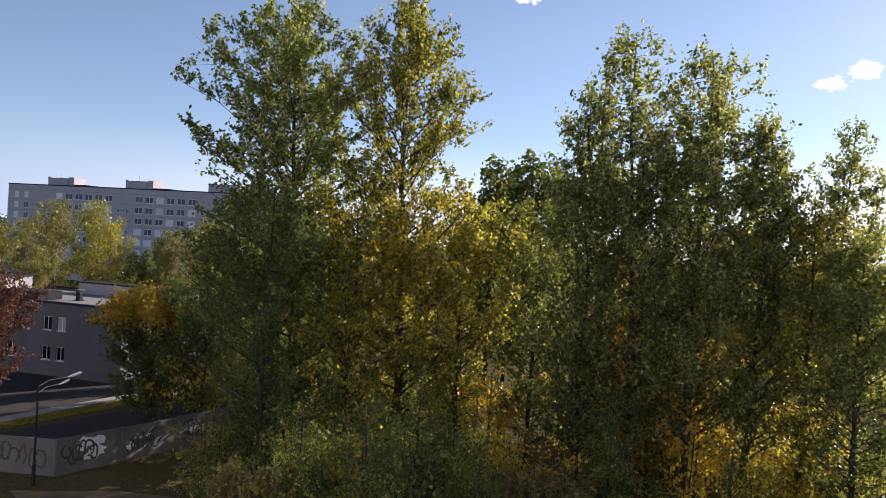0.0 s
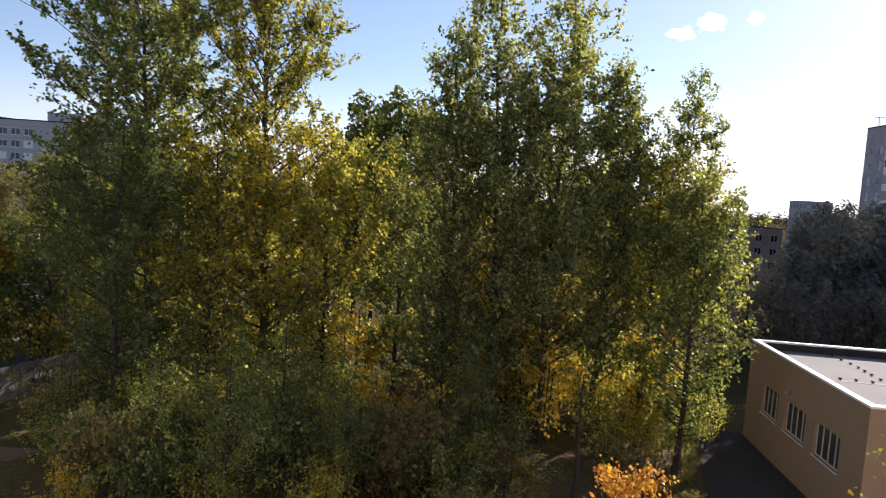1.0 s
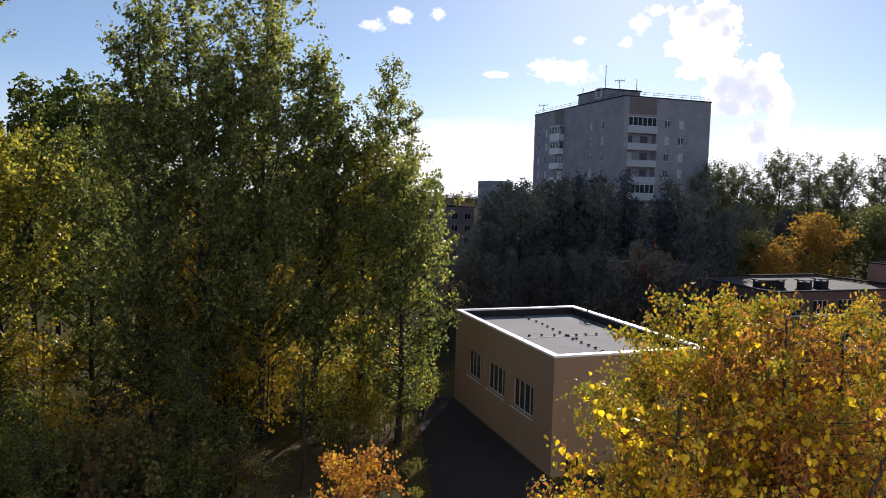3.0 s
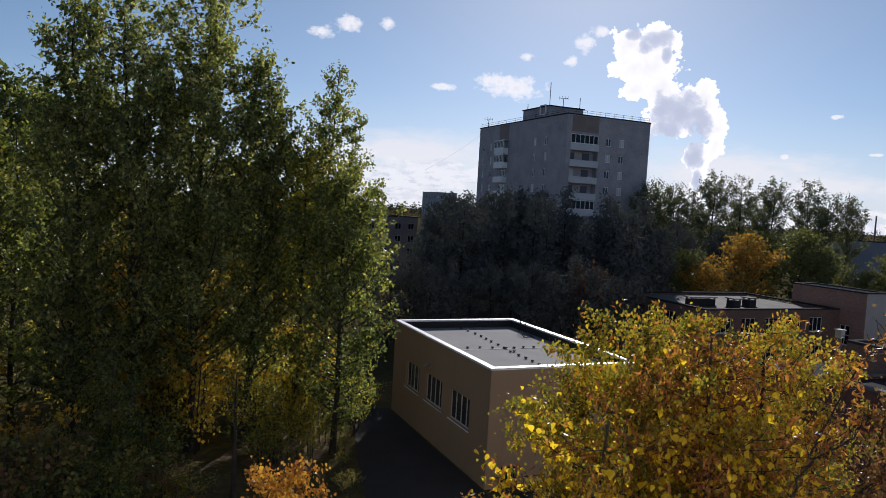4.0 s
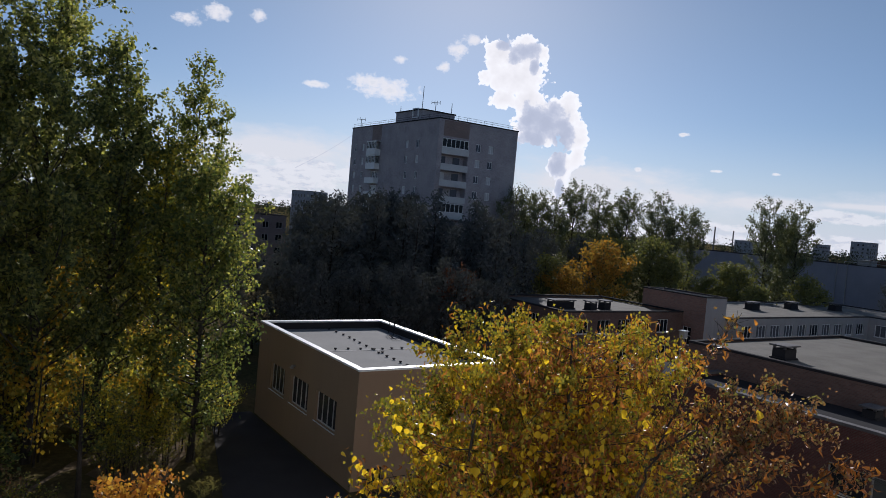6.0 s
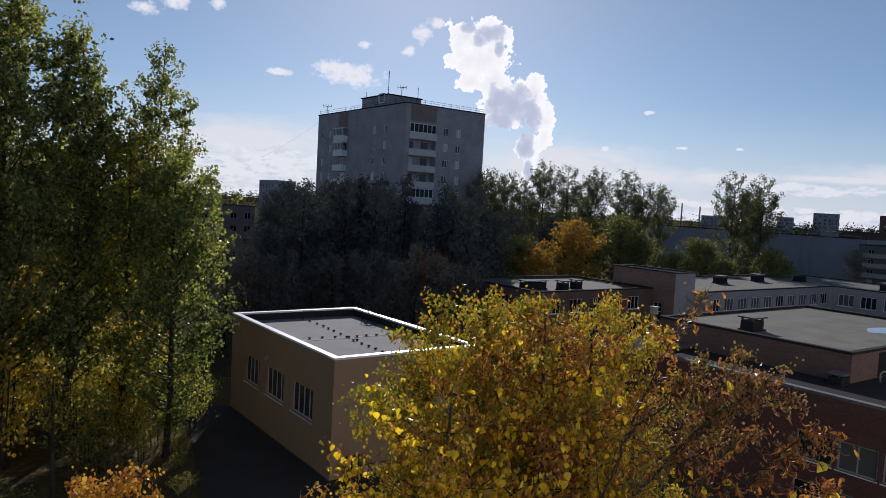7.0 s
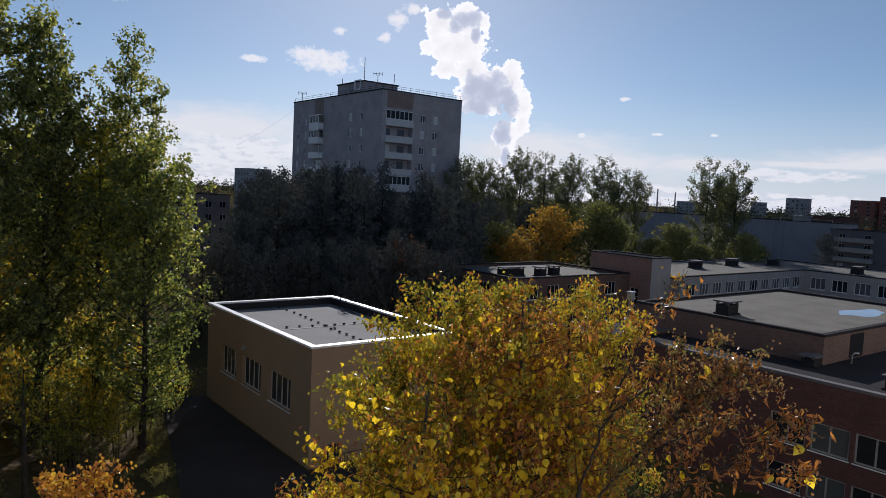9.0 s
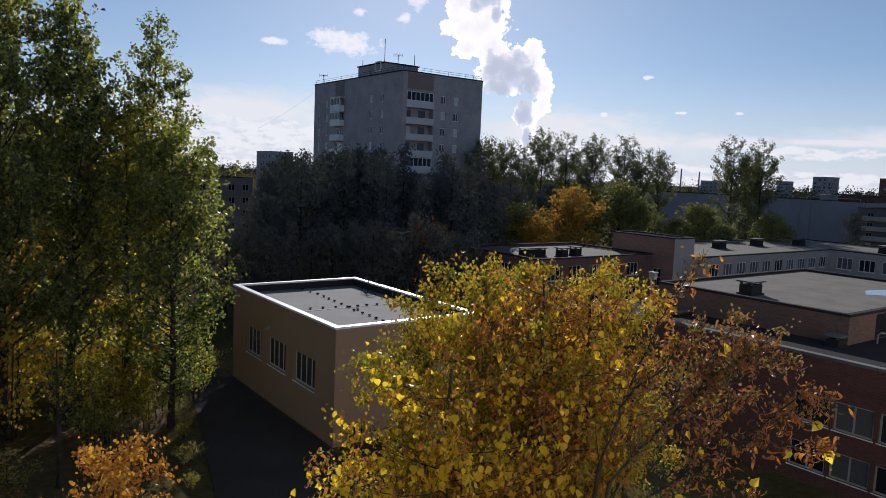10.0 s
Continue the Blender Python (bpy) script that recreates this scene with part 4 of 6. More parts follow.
    # roof railing
    for a, b in (((x0 + 0.2, y0 + 0.2), (x1 - 0.2, y0 + 0.2)), ((x0 + 0.2, y0 + 0.2), (x0 + 0.2, y1 - 0.2))):
        for z in (top + 0.35, top + 0.7):
            part("railing_bar", Solid().tube([(*a, z), (*b, z)], 0.025, 5), M["black"], t)
        n = 9
        for i in range(n + 1):
            px, py = a[0] + (b[0] - a[0]) * i / n, a[1] + (b[1] - a[1]) * i / n
            part("railing_post", Solid().tube([(px, py, top - 0.01), (px, py, top + 0.72)], 0.025, 5), M["black"], t)
    # aerials
    for x, y, z0, h, cross in ((69.4, 115.2, 34.6, 4.4, 0), (72.2, 115.0, 34.6, 1.8, 1), (75.6, 114.6, 34.6, 2.2, 0), (69.0, 122.6, 34.6, 1.2, 0), (66.6, 134.5, 32.0, 1.7, 1)):
        mast = Solid().tube([(x, y, z0), (x, y, z0 + h)], 0.06, 6)
        if cross:
            mast.tube([(x - 0.7, y + 0.5, z0 + h), (x + 0.7, y - 0.5, z0 + h)], 0.05, 5)
            for k in (-0.6, -0.2, 0.2, 0.6):
                mast.tube([(x + k * 1.1, y - k * 0.8, z0 + h - 0.35), (x + k * 1.1, y - k * 0.8, z0 + h + 0.35)], 0.03, 5)
        ae = part("aerial", mast, M["black"], None)
        tagged(ae, "thin dark metal aerial on the tower roof", "aerial", "aerials on the tower")


tower_block()


# ---- the long panel-built apartment block ----
def panel_block():
    x0, x1, y0, top, storey = -161.5, -78.0, 152.0, 24.3, 2.7
    b = thing("panel_block", "long pale panel-built apartment block with roof huts", "apartment building", (x0, y0, 0))
    rects = []
    bays = [(u, u + 1.5) for u in (1.9, 5.0)]
    for hx in (-147.5, -123.2, -99.0):
        bays += [(hx - x0 + u, hx - x0 + u + 0.85) for u in (-4.3, -2.9, -1.5)]
        bays += [(hx - x0 + 1.1 + 3.05 * k, hx - x0 + 3.4 + 3.05 * k) for k in range(6) if hx - x0 + 3.4 + 3.05 * k < x1 - x0 - 1]
    for f in range(8):
        rects += [(a, c, 1.8 + f * storey, 1.8 + f * storey + (1.6 if c - a > 1 else 1.1)) for a, c in bays if c - a > 1 or f < 7]
    facade(b, (x0, y0), (1, 0), x1 - x0, -0.6, top - 0.25, rects, M["panel"])
    for r in rects:
        wide = r[1] - r[0] > 1
        window(b, (x0, y0), (1, 0), r, 2, 1, sill=wide, bar=0.13, pane="pane_curtained" if wide else "pane_dark")
    facade(b, (x0, y0 + 13), (0, -1), 13, -0.6, top - 0.25, [], M["panel"])
    facade(b, (x1, y0), (0, 1), 13, -0.6, top - 0.25, [], M["panel"])
    facade(b, (x1, y0 + 13), (-1, 0), x1 - x0, -0.6, top - 0.25, [], M["panel"])
    slab_roof(b, x0 + 0.3, x1 - 0.3, y0 + 0.3, y0 + 12.7, top - 0.35, M["tar_dark"])
    parapet(b, x0, x1, y0, y0 + 13, top - 0.25, top, 0.4, M["tar_dark"], "dark coping", 0.1)
    for hx in (-147.5, -123.2, -99.0):
        hut = part("roof_hut", Solid().box(hx - 4.3, hx + 1.9, y0 + 3, y0 + 8, top - 0.35, top + 1.95).box(hx + 1.9, hx + 3.6, y0 + 3.4, y0 + 7.6, top - 0.35, top + 2.35).box(hx - 4.3, hx - 3.6, y0 + 3, y0 + 5, top + 1.95, top + 2.3), M["panel"], b, "pale lift hut on the roof")
        part("roof", Solid().box(hx - 4.35, hx + 1.85, y0 + 2.95, y0 + 8.05, top + 1.95, top + 2.07), M["tar_dark"], hut)
        part("ledge", Solid().box(hx + 3.6, hx + 8.5, y0 + 3.4, y0 + 7.0, top - 0.35, top + 0.45), M["tar_dark"], hut)
        part("antenna", Solid().tube([(hx - 1.0, y0 + 4, top + 2.0), (hx - 1.0, y0 + 4, top + 3.6)], 0.05, 5), M["steel"], hut)
    # joints between the panels
    j = Solid()
    for f in range(1, 9):
        j.box(x0, x1, y0 - 0.02, y0 - 0.003, 1.2 + f * storey - 0.04, 1.2 + f * storey + 0.04)
    part("panel_joint", j, M["concrete"], b, "dark joints between the wall panels")


panel_block()


# ---- the low pale building beyond the road ----
def low_building():
    x0, x1, y0, y1, top = -84.0, -46.6, 56.6, 71.0, 7.2
    b = thing("low_building", "low pale flat-roofed building in the shade", "building", (x0, y0, 0))
    rects = [(a - x0, a - x0 + w, z, z + 1.35) for a, w in ((-55.75, 1.05), (-54.05, 1.0), (-60.0, 1.2), (-64.0, 1.2), (-68.0, 1.2)) for z in (1.5, 4.4)]
    # pale walls, coloured dark for the shade they stand in
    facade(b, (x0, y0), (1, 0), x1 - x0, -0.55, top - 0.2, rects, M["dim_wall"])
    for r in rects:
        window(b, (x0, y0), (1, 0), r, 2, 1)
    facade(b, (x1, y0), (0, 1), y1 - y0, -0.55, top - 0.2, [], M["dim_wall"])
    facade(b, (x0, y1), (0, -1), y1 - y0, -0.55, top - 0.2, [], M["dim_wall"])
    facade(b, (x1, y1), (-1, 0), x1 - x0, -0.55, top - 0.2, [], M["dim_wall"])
    slab_roof(b, x0 + 0.3, x1 - 0.3, y0 + 0.3, y1 - 0.3, top - 0.4, M["tar"])
    parapet(b, x0, x1, y0, y1, top - 0.2, top, 0.4, M["tar_dark"], "dark coping")
    hut = part("roof_hut", Solid().box(-71.8, -67.6, 62.0, 67.0, top - 0.4, top + 1.35), M["white_wall"], b, "white roof hut")
    part("roof", Solid().box(-72.0, -67.4, 61.8, 67.2, top + 1.35, top + 1.5), M["tar_dark"], hut)
    rise = part("roof_parapet", Solid().box(-62.5, -47.2, 68.5, 70.5, top - 0.4, top + 0.85), M["white_wall"], b, "raised pale wall along the back of the roof")
    part("coping", Solid().box(-62.6, -47.1, 68.4, 70.6, top + 0.85, top + 1.0), M["tar_dark"], rise)
    part("roof_box", Solid().box(-63.8, -58.6, 59.0, 62.0, top - 0.4, top + 0.5), M["tar_dark"], b, "dark felt-covered box on the roof", bevel=0.05)
    vent_box(b, -50.5, 61.0, top - 0.4, 1.6, 1.0, 1.0)
    vent_box(b, -56.5, 62.0, top - 0.4, 0.5, 0.5, 1.0)


low_building()


# ---- concrete wall with spray paint, and the street lamp ----
def painted_wall():
    w = thing("concrete_wall", "weathered concrete wall covered with spray-painted strokes", "wall", (-32.5, 34.4, 0))
    pts = [(-50.0, 31.2), (-44.2, 32.2), (-38.4, 33.2), (-32.6, 34.3), (-31.2, 38.2), (-29.8, 42.1), (-28.4, 46.0)]
    rng = random.Random(5)
    for i, (a, b) in enumerate(zip(pts, pts[1:])):
        n = math.dist(a, b)
        m = facade_pose(a, (b[0] - a[0], b[1] - a[1]))
        p = part("wall_panel", Solid().box(0.02, n - 0.02, 0, 0.16, -0.55, 2.15 + 0.04 * (i % 2)), M["wall_grey"], w, "", m, bevel=0.03)
        part("wall_post", Solid().box(-0.14, 0.14, -0.06, 0.22, -0.55, 2.2), M["wall_grey"], w, "", m, bevel=0.03)
        if i == 0:
            continue
        # looping dark outlines, and ragged pale splashes on the panels nearer the road
        for k in range(9 if i < 3 else 6):
            x, z = 0.5 + (k + 0.3 * rng.random()) * (n - 1.1) / 9, 0.55 + rng.random() * 0.5
            h, wd = rng.uniform(0.4, 0.62), rng.uniform(0.18, 0.32)
            start, turn = rng.uniform(0, 6.28), rng.uniform(4.0, 6.0)
            loop = [(x + wd * math.cos(start + turn * q / 9) + 0.05 * rng.gauss(0, 1), z + 0.35 + h * math.sin(start + turn * q / 9) + 0.05 * rng.gauss(0, 1)) for q in range(10)]
            s = Solid()
            for (xa, za), (xb, zb) in zip(loop, loop[1:]):
                ln = math.hypot(xb - xa, zb - za) + 1e-6
                nx, nz = -(zb - za) / ln * 0.06, (xb - xa) / ln * 0.06
                s.quad((xa - nx, -0.006, za - nz), (xb - nx, -0.006, zb - nz), (xb + nx, -0.006, zb + nz), (xa + nx, -0.006, za + nz))
            part("paint_stroke", s, M["paint_dark"], p, "", m)
        if i >= 3:
            for k in range(5 if i == 3 else 2):
                x, z = 0.5 + rng.random() * (n - 1.4), 0.7 + rng.random() * 1.0
                r = rng.uniform(0.25, 0.65)
                ring = [(x + r * rng.uniform(0.4, 1.3) * math.cos(q * 0.571), -0.003 - 0.0004 * k, z + r * 0.8 * rng.uniform(0.35, 1.2) * math.sin(q * 0.571)) for q in range(11)]
                s = Solid()
                for q in range(11):
                    s.v += [(x, ring[0][1], z), ring[q], ring[(q + 1) % 11]]
                    s.f.append((len(s.v) - 3, len(s.v) - 2, len(s.v) - 1))
                part("paint_splash", s, M["paint_pale"], p, "ragged pale splash of paint", m)


painted_wall()


def street_lamp():
    x, y, h = -32.6, 32.6, 5.75
    l = thing("street_lamp", "grey street lamp with two angled arms", "street lamp", (x, y, 0))
    part("pole", Solid().tube([(x, y, -0.1), (x, y, 1.2), (x, y, 1.25), (x, y, h)], [0.1, 0.1, 0.065, 0.05], 10), M["black"], l)
    for dx, dy, z, k in ((1.25, 0.9, 0.55, 1.0), (0.9, 0.65, 0.0, 0.8)):
        arm = part("arm", Solid().tube([(x, y, h - 0.5 + z * 0.7), (x + dx * 0.35, y + dy * 0.35, h - 0.15 + z * 0.7), (x + dx, y + dy, h + 0.03 + z * 0.75)], 0.03, 8), M["steel"], l)
        head = Solid().tube([(x + dx * 0.95, y + dy * 0.95, h + z * 0.75), (x + dx * 1.1, y + dy * 1.1, h + 0.08 + z * 0.75), (x + dx * 1.35, y + dy * 1.35, h + 0.24 + z * 0.75), (x + dx * 1.42, y + dy * 1.42, h + 0.27 + z * 0.75)], [0.04, 0.085 * k, 0.085 * k, 0.04], 10)
        part("lamp_head", head, M["lamp_glass"], arm, "pale lamp head")


street_lamp()


# ---- far buildings ----
def far_block(name, label, x0, x1, y0, y1, top, wall, storeys, front_cols, side_cols, win=(1.4, 1.4), bands=False, first=1.2, bare=0.0):
    b = thing(name, label, "apartment building", (x0, y0, 0))
    pitch = (top - first - 0.6) / storeys
    for o, u, n, cols in (((x0, y0), (1, 0), x1 - x0, front_cols), ((x0, y1), (0, -1), y1 - y0, side_cols), ((x1, y0), (0, 1), y1 - y0, 0), ((x1, y1), (-1, 0), x1 - x0, 0)):
        rects = []
        for f in range(storeys):
            for c in range(cols):
                mid = n * bare + n * (1 - bare) * (c + 0.5) / cols
                rects.append((mid - win[0] / 2, mid + win[0] / 2, first + f * pitch + 0.4, first + f * pitch + 0.4 + win[1]))
        facade(b, o, u, n, -0.6, top - 0.2, rects, wall)
        for r in rects:
            window(b, o, u, r, 2, 1, sill=False, bar=0.1, frame="concrete")
    slab_roof(b, x0 + 0.3, x1 - 0.3, y0 + 0.3, y1 - 0.3, top - 0.3, M["tar_dark"])
    parapet(b, x0, x1, y0, y1, top - 0.2, top, 0.4, M["tar_dark"], "dark coping", 0.1)
    if bands:
        for f in range(storeys):
            z = first + f * pitch
            part("balcony", Solid().box(x0 - 1.0, x0 - 0.004, y1 - 10, y1 - 1.5, z - 0.1, z + 0.95), M["concrete"], b, "white balcony front", bevel=0.02)
    return b


far_block("apartment_house", "grey five-storey apartment house behind trees", 26, 55.3, 143, 155, 12.4, M["dim_brick"], 4, 10, 3)
far_block("apartment_house", "distant pale apartment block above the trees", 125.5, 136, 303, 320, 21.4, M["blue_grey"], 7, 5, 5)
long_house = far_block("apartment_house", "long grey apartment house with a blank end wall, tinted blue for skylight", 196, 208, 84, 154, 12.0, M["dull_grey"], 4, 0, 0)
for y in (101.2, 98.4, 84.6):
    part("downpipe", Solid().tube([(195.8, y, 0), (195.8, y, 11.9)], 0.12, 8), M["concrete"], long_house, "pale downpipe")
part("roof_hut", Solid().box(198, 201, 93.5, 97.0, 11.7, 13.2).box(197.6, 201.4, 93.1, 97.4, 13.2, 13.4), M["concrete"], long_house, "small grey hut on the roof", bevel=0.03)
part("roof_rail", Solid().tube([(197, 86, 12.6), (197, 100, 12.6)], 0.06, 6).tube([(197, 86, 11.8), (197, 86, 12.6)], 0.06, 6).tube([(197, 100, 11.8), (197, 100, 12.6)], 0.06, 6), M["steel"], long_house, "thin metal roof rail")
far_block("apartment_house", "grey apartment house with white balcony fronts", 178, 190, 50, 78, 11.0, M["dim_wall"], 4, 0, 5, bands=True)
far_block("apartment_house", "distant grey apartment tower on the skyline", 538, 549, 256, 270, 23.6, M["blue_grey"], 8, 4, 4)
far_block("apartment_house", "distant red-brick apartment tower", 553, 569, 214, 230, 24.0, M["far_red"], 8, 2, 2, win=(2.2, 1.5))
far_block("apartment_house", "distant red-brick apartment tower", 557, 573, 196, 212, 27.0, M["far_red"], 9, 2, 2, win=(2.2, 1.5))
far_block("apartment_house", "low red-brick house in the distance", 362, 392, 158, 172, 12.4, M["red_brick"], 3, 6, 3)
far_block("apartment_house", "distant grey apartment block between the trees", 604, 624, 392, 410, 18.0, M["blue_grey"], 5, 8, 4)
far_block("apartment_house", "distant grey apartment block between the trees", 600, 609, 322, 332, 20.0, M["blue_grey"], 6, 4, 5)


def chimney(az, d, h):
    x, y = d * math.sin(radians(az)), d * math.cos(radians(az))
    c = thing("chimney", "slim distant factory chimney with dark bands", "chimney", (x, y, 0), group="factory chimneys")
    part("shaft", Solid().tube([(x, y, 0), (x, y, h)], [1.3, 0.9], 14), M["wall_grey"], c)
    for z in (h - 1.5, h - 6.0):
        part("band", Solid().tube([(x, y, z), (x, y, z + 1.4)], 1.2, 14), M["red_brick"], c)


chimney(54.4, 1200, 37.0)
chimney(55.7, 1200, 33.0)


# ---- trees ----
def array_mesh(name, verts, faces, material):
    """A mesh from numpy arrays; every face has the same number of corners."""
    me = bpy.data.meshes.new(name)
    n, k = faces.shape
    me.vertices.add(len(verts))
    me.vertices.foreach_set("co", np.ascontiguousarray(verts, dtype=np.float32).ravel())
    me.loops.add(n * k)
    me.loops.foreach_set("vertex_index", np.ascontiguousarray(faces, dtype=np.int32).ravel())
    me.polygons.add(n)
    me.polygons.foreach_set("loop_start", np.arange(0, n * k, k, dtype=np.int32))
    me.update(calc_edges=True)
    me.materials.append(material)
    return me


def unit(v):
    return v / (np.linalg.norm(v, axis=-1, keepdims=True) + 1e-9)


def blades(rng, pos, size, droop=0.35, heart=False, width=0.8):
    """Leaf blades at the given points: folded diamonds, or broader pointed leaves of six corners."""
    n = len(pos)
    a = unit(rng.normal(size=(n, 3)) + np.array([0, 0, -droop * 2]))
    b = unit(np.cross(a, rng.normal(size=(n, 3))))
    c = np.cross(a, b)
    L = (size * rng.uniform(0.65, 1.3, n))[:, None]
    W = L * width * 0.5
    if heart:
        pts = np.stack([pos, pos + a * L * 0.12 + b * W * 0.75 + c * L * 0.10, pos + a * L * 0.45 + b * W + c * L * 0.12, pos + a * L * 1.0 - c * L * 0.12, pos + a * L * 0.45 - b * W + c * L * 0.12, pos + a * L * 0.12 - b * W * 0.75 + c * L * 0.10], axis=1)
        base = np.arange(n)[:, None] * 6
        faces = np.concatenate([base + np.array([[0, 1, 2, 3]]), base + np.array([[0, 3, 4, 5]])])
        return pts.reshape(-1, 3), faces
    pts = np.stack([pos, pos + a * L * 0.5 + b * W + c * L * 0.1, pos + a * L, pos + a * L * 0.5 - b * W + c * L * 0.1], axis=1)
    return pts.reshape(-1, 3), np.arange(n * 4).reshape(n, 4)


def curls(rng, pos, size):
    """Withered leaves: narrow crescents hanging from the given points."""
    n = len(pos)
    a = unit(rng.normal(size=(n, 3)) * 0.7 + np.array([0, 0, -1.0]))
    b = unit(np.cross(a, rng.normal(size=(n, 3))))
    c = np.cross(a, b)
    L = (size * rng.uniform(0.6, 1.35, n))[:, None]
    bow = rng.uniform(0.4, 1.05, n)[:, None]
    w = L * rng.uniform(0.06, 0.17, n)[:, None]
    rows = []
    for q, k in ((0.0, 0.3), (0.33, 1.0), (0.68, 0.85), (1.0, 0.08)):
        mid = pos + a * L * q * (1 - 0.25 * bow * q) + c * L * bow * (q - q * q) * 2.2 - c * L * bow * 0.5 * q * q
        rows += [mid + b * w * k, mid - b * w * k]
    pts = np.stack(rows, axis=1)
    base = np.arange(n)[:, None] * 8
    faces = np.stack([base + np.array([[2 * i, 2 * i + 1, 2 * i + 3, 2 * i + 2]]) for i in range(3)], axis=1).reshape(-1, 4)
    return pts.reshape(-1, 3), faces


def poplar_shape(t):
    return (t + 0.10) ** 0.38 * (1.02 - t) ** 0.62 * 1.56


def broad_shape(t):
    return (t + 0.08) ** 0.34 * (1.03 - t) ** 0.4 * 1.32


def round_shape(t):
    return np.sqrt(np.clip(1 - (2 * t * 0.94 - 0.86) ** 2, 0.03, 1))


def aspen_shape(t):
    return (1.01 - t) ** 0.62


def cone_shape(t):
    return (1.03 - t) ** 0.85


def grow(seed, height, radius, base=0.15, limbs=46, lean=(58, 24), shoots=5.0, shoot=0.9, per=14, leaf=0.17, spread=0.13, shape=poplar_shape, droop=0.35, heart=False, trunk=0.2, lift=0.18, width=0.8, twigs=False, stems=1, gaps=0.0, sides=4, dome=0.16, up=0.45, slant=(0.0, 0.0), spare=0.6, inner=0.0, crest=2.0, subs=0):
    """Wood (tubes) and leaves of one tree as arrays."""
    rng = np.random.default_rng(seed)
    wood, boughs = Solid(), Solid()
    starts, ways, longs = [], [], []
    for st in range(stems):
        H = height * (1 if st == 0 else rng.uniform(0.72, 0.95))
        off = np.zeros(2) if st == 0 else rng.normal(size=2) * radius * 0.22
        tilt = np.array(slant) + off / max(height, 1) * 0.6
        ts = np.linspace(0, 1, 11)
        wander = np.cumsum(rng.normal(size=(11, 2)) * H * 0.0045, axis=0)
        wander -= ts[:, None] * wander[-1]
        tp = np.column_stack([off[0] + wander[:, 0] + tilt[0] * ts * H, off[1] + wander[:, 1] + tilt[1] * ts * H, ts * H - 0.6 * (ts == 0)])
        tr = trunk * (1 - ts) ** 0.8 + 0.018
        tr[0] *= 1.35
        wood.tube([tuple(p) for p in tp], [float(r) for r in tr], 2 * sides)
        n = max(6, int(limbs / stems ** 0.6))
        if inner:
            m = int(H * inner)
            u = rng.uniform(base + 0.05, 0.97, m)
            starts.append(np.column_stack([np.interp(u, ts, tp[:, k]) for k in range(3)]))
            ways.append(unit(rng.normal(size=(m, 3)) + np.array([0, 0, 0.6])))
            longs.append(shoot * rng.uniform(0.6, 1.5, m))
        for i in range(n):
            t = base + (0.985 - base) * (i + rng.random()) / n
            q = (t - base) / (1 - base)
            if rng.random() < gaps:
                continue
            ang = math.radians(lean[0] + (lean[1] - lean[0]) * q + rng.normal() * 7)
            az = 2.39996 * i + rng.normal() * 0.4 + st
            reach = radius * float(shape(q)) * rng.uniform(spare, 1.17)
            roof = H * (1.0 - dome * (reach / radius) ** crest - 0.07 * abs(rng.normal()) * (1 - 0.5 * (q > 0.93)))
            rise = min(reach / math.tan(ang), max(roof - t * H, reach * 0.12) / (1 + lift))
            ang = math.atan2(reach, rise)
            ln = math.hypot(reach, rise)
            o = np.array([np.interp(t, ts, tp[:, k]) for k in range(3)])
            d = np.array([math.cos(az) * math.sin(ang), math.sin(az) * math.sin(ang), math.cos(ang)])
            s = np.linspace(0, 1, 6)[:, None]
            bend = np.array([0, 0, 1.0]) * ln * lift * s ** 2 + np.array([math.cos(az + 1.5), math.sin(az + 1.5), 0]) * ln * 0.08 * np.sin(s * 3) * rng.normal()
            lp = o + d * ln * s + bend
            r0 = max(0.012, float(np.interp(t, ts, tr)) * 0.42)
            keep = range(6) if sides > 3 else (0, 2, 5)
            boughs.tube([tuple(lp[k]) for k in keep], [float(r0 * (1 - 0.85 * k / 5)) for k in keep], sides)
            m = max(3, int(ln * shoots * (rng.uniform(0.35, 1.65) if subs else 1.0)))
            lines = [(lp, d, ln)]
            for _ in range(subs if ln > 1.2 else 0):
                u = rng.uniform(0.22, 0.85)
                k = min(4, int(u * 5))
                e = unit(d * 0.55 + rng.normal(size=3) * 0.55 + np.array([0, 0, 0.35]))
                sl = ln * (0.28 + 0.35 * (1 - u)) * rng.uniform(0.7, 1.3)
                b0 = lp[k] + (lp[k + 1] - lp[k]) * (u * 5 - k)
                if b0[2] + e[2] * sl > H * 1.01:
                    sl *= 0.4
                bl = b0 + e * sl * s + np.array([0, 0, 1.0]) * sl * lift * s ** 2
                boughs.tube([tuple(bl[0]), tuple(bl[3]), tuple(bl[5])], [float(r0 * 0.4), float(r0 * 0.3), float(r0 * 0.12)], 3)
                lines.append((bl, e, sl))
            for wl, wd, wn in lines:
                mm = max(2, int(round(m * wn / ln if subs else m)))
                u = rng.uniform(0.06, 1.0, mm) ** 0.8
                ps = np.column_stack([np.interp(u, s[:, 0], wl[:, k]) for k in range(3)])
                w = unit(wd * 0.55 + rng.normal(size=(mm, 3)) * 0.62 + np.array([0, 0, up]))
                sl = shoot * rng.uniform(0.4, 1.25, mm) * (1.15 - 0.5 * u)
                starts.append(ps), ways.append(w), longs.append(sl)
            m = len(ps)
            if twigs:
                for k in range(0, m, 2):
                    e = ps[k] + w[k] * sl[k] * 0.9
                    boughs.tube([tuple(ps[k]), tuple((ps[k] + e) / 2 + rng.normal(size=3) * 0.03), tuple(e)], [0.009, 0.006, 0.003], 3)
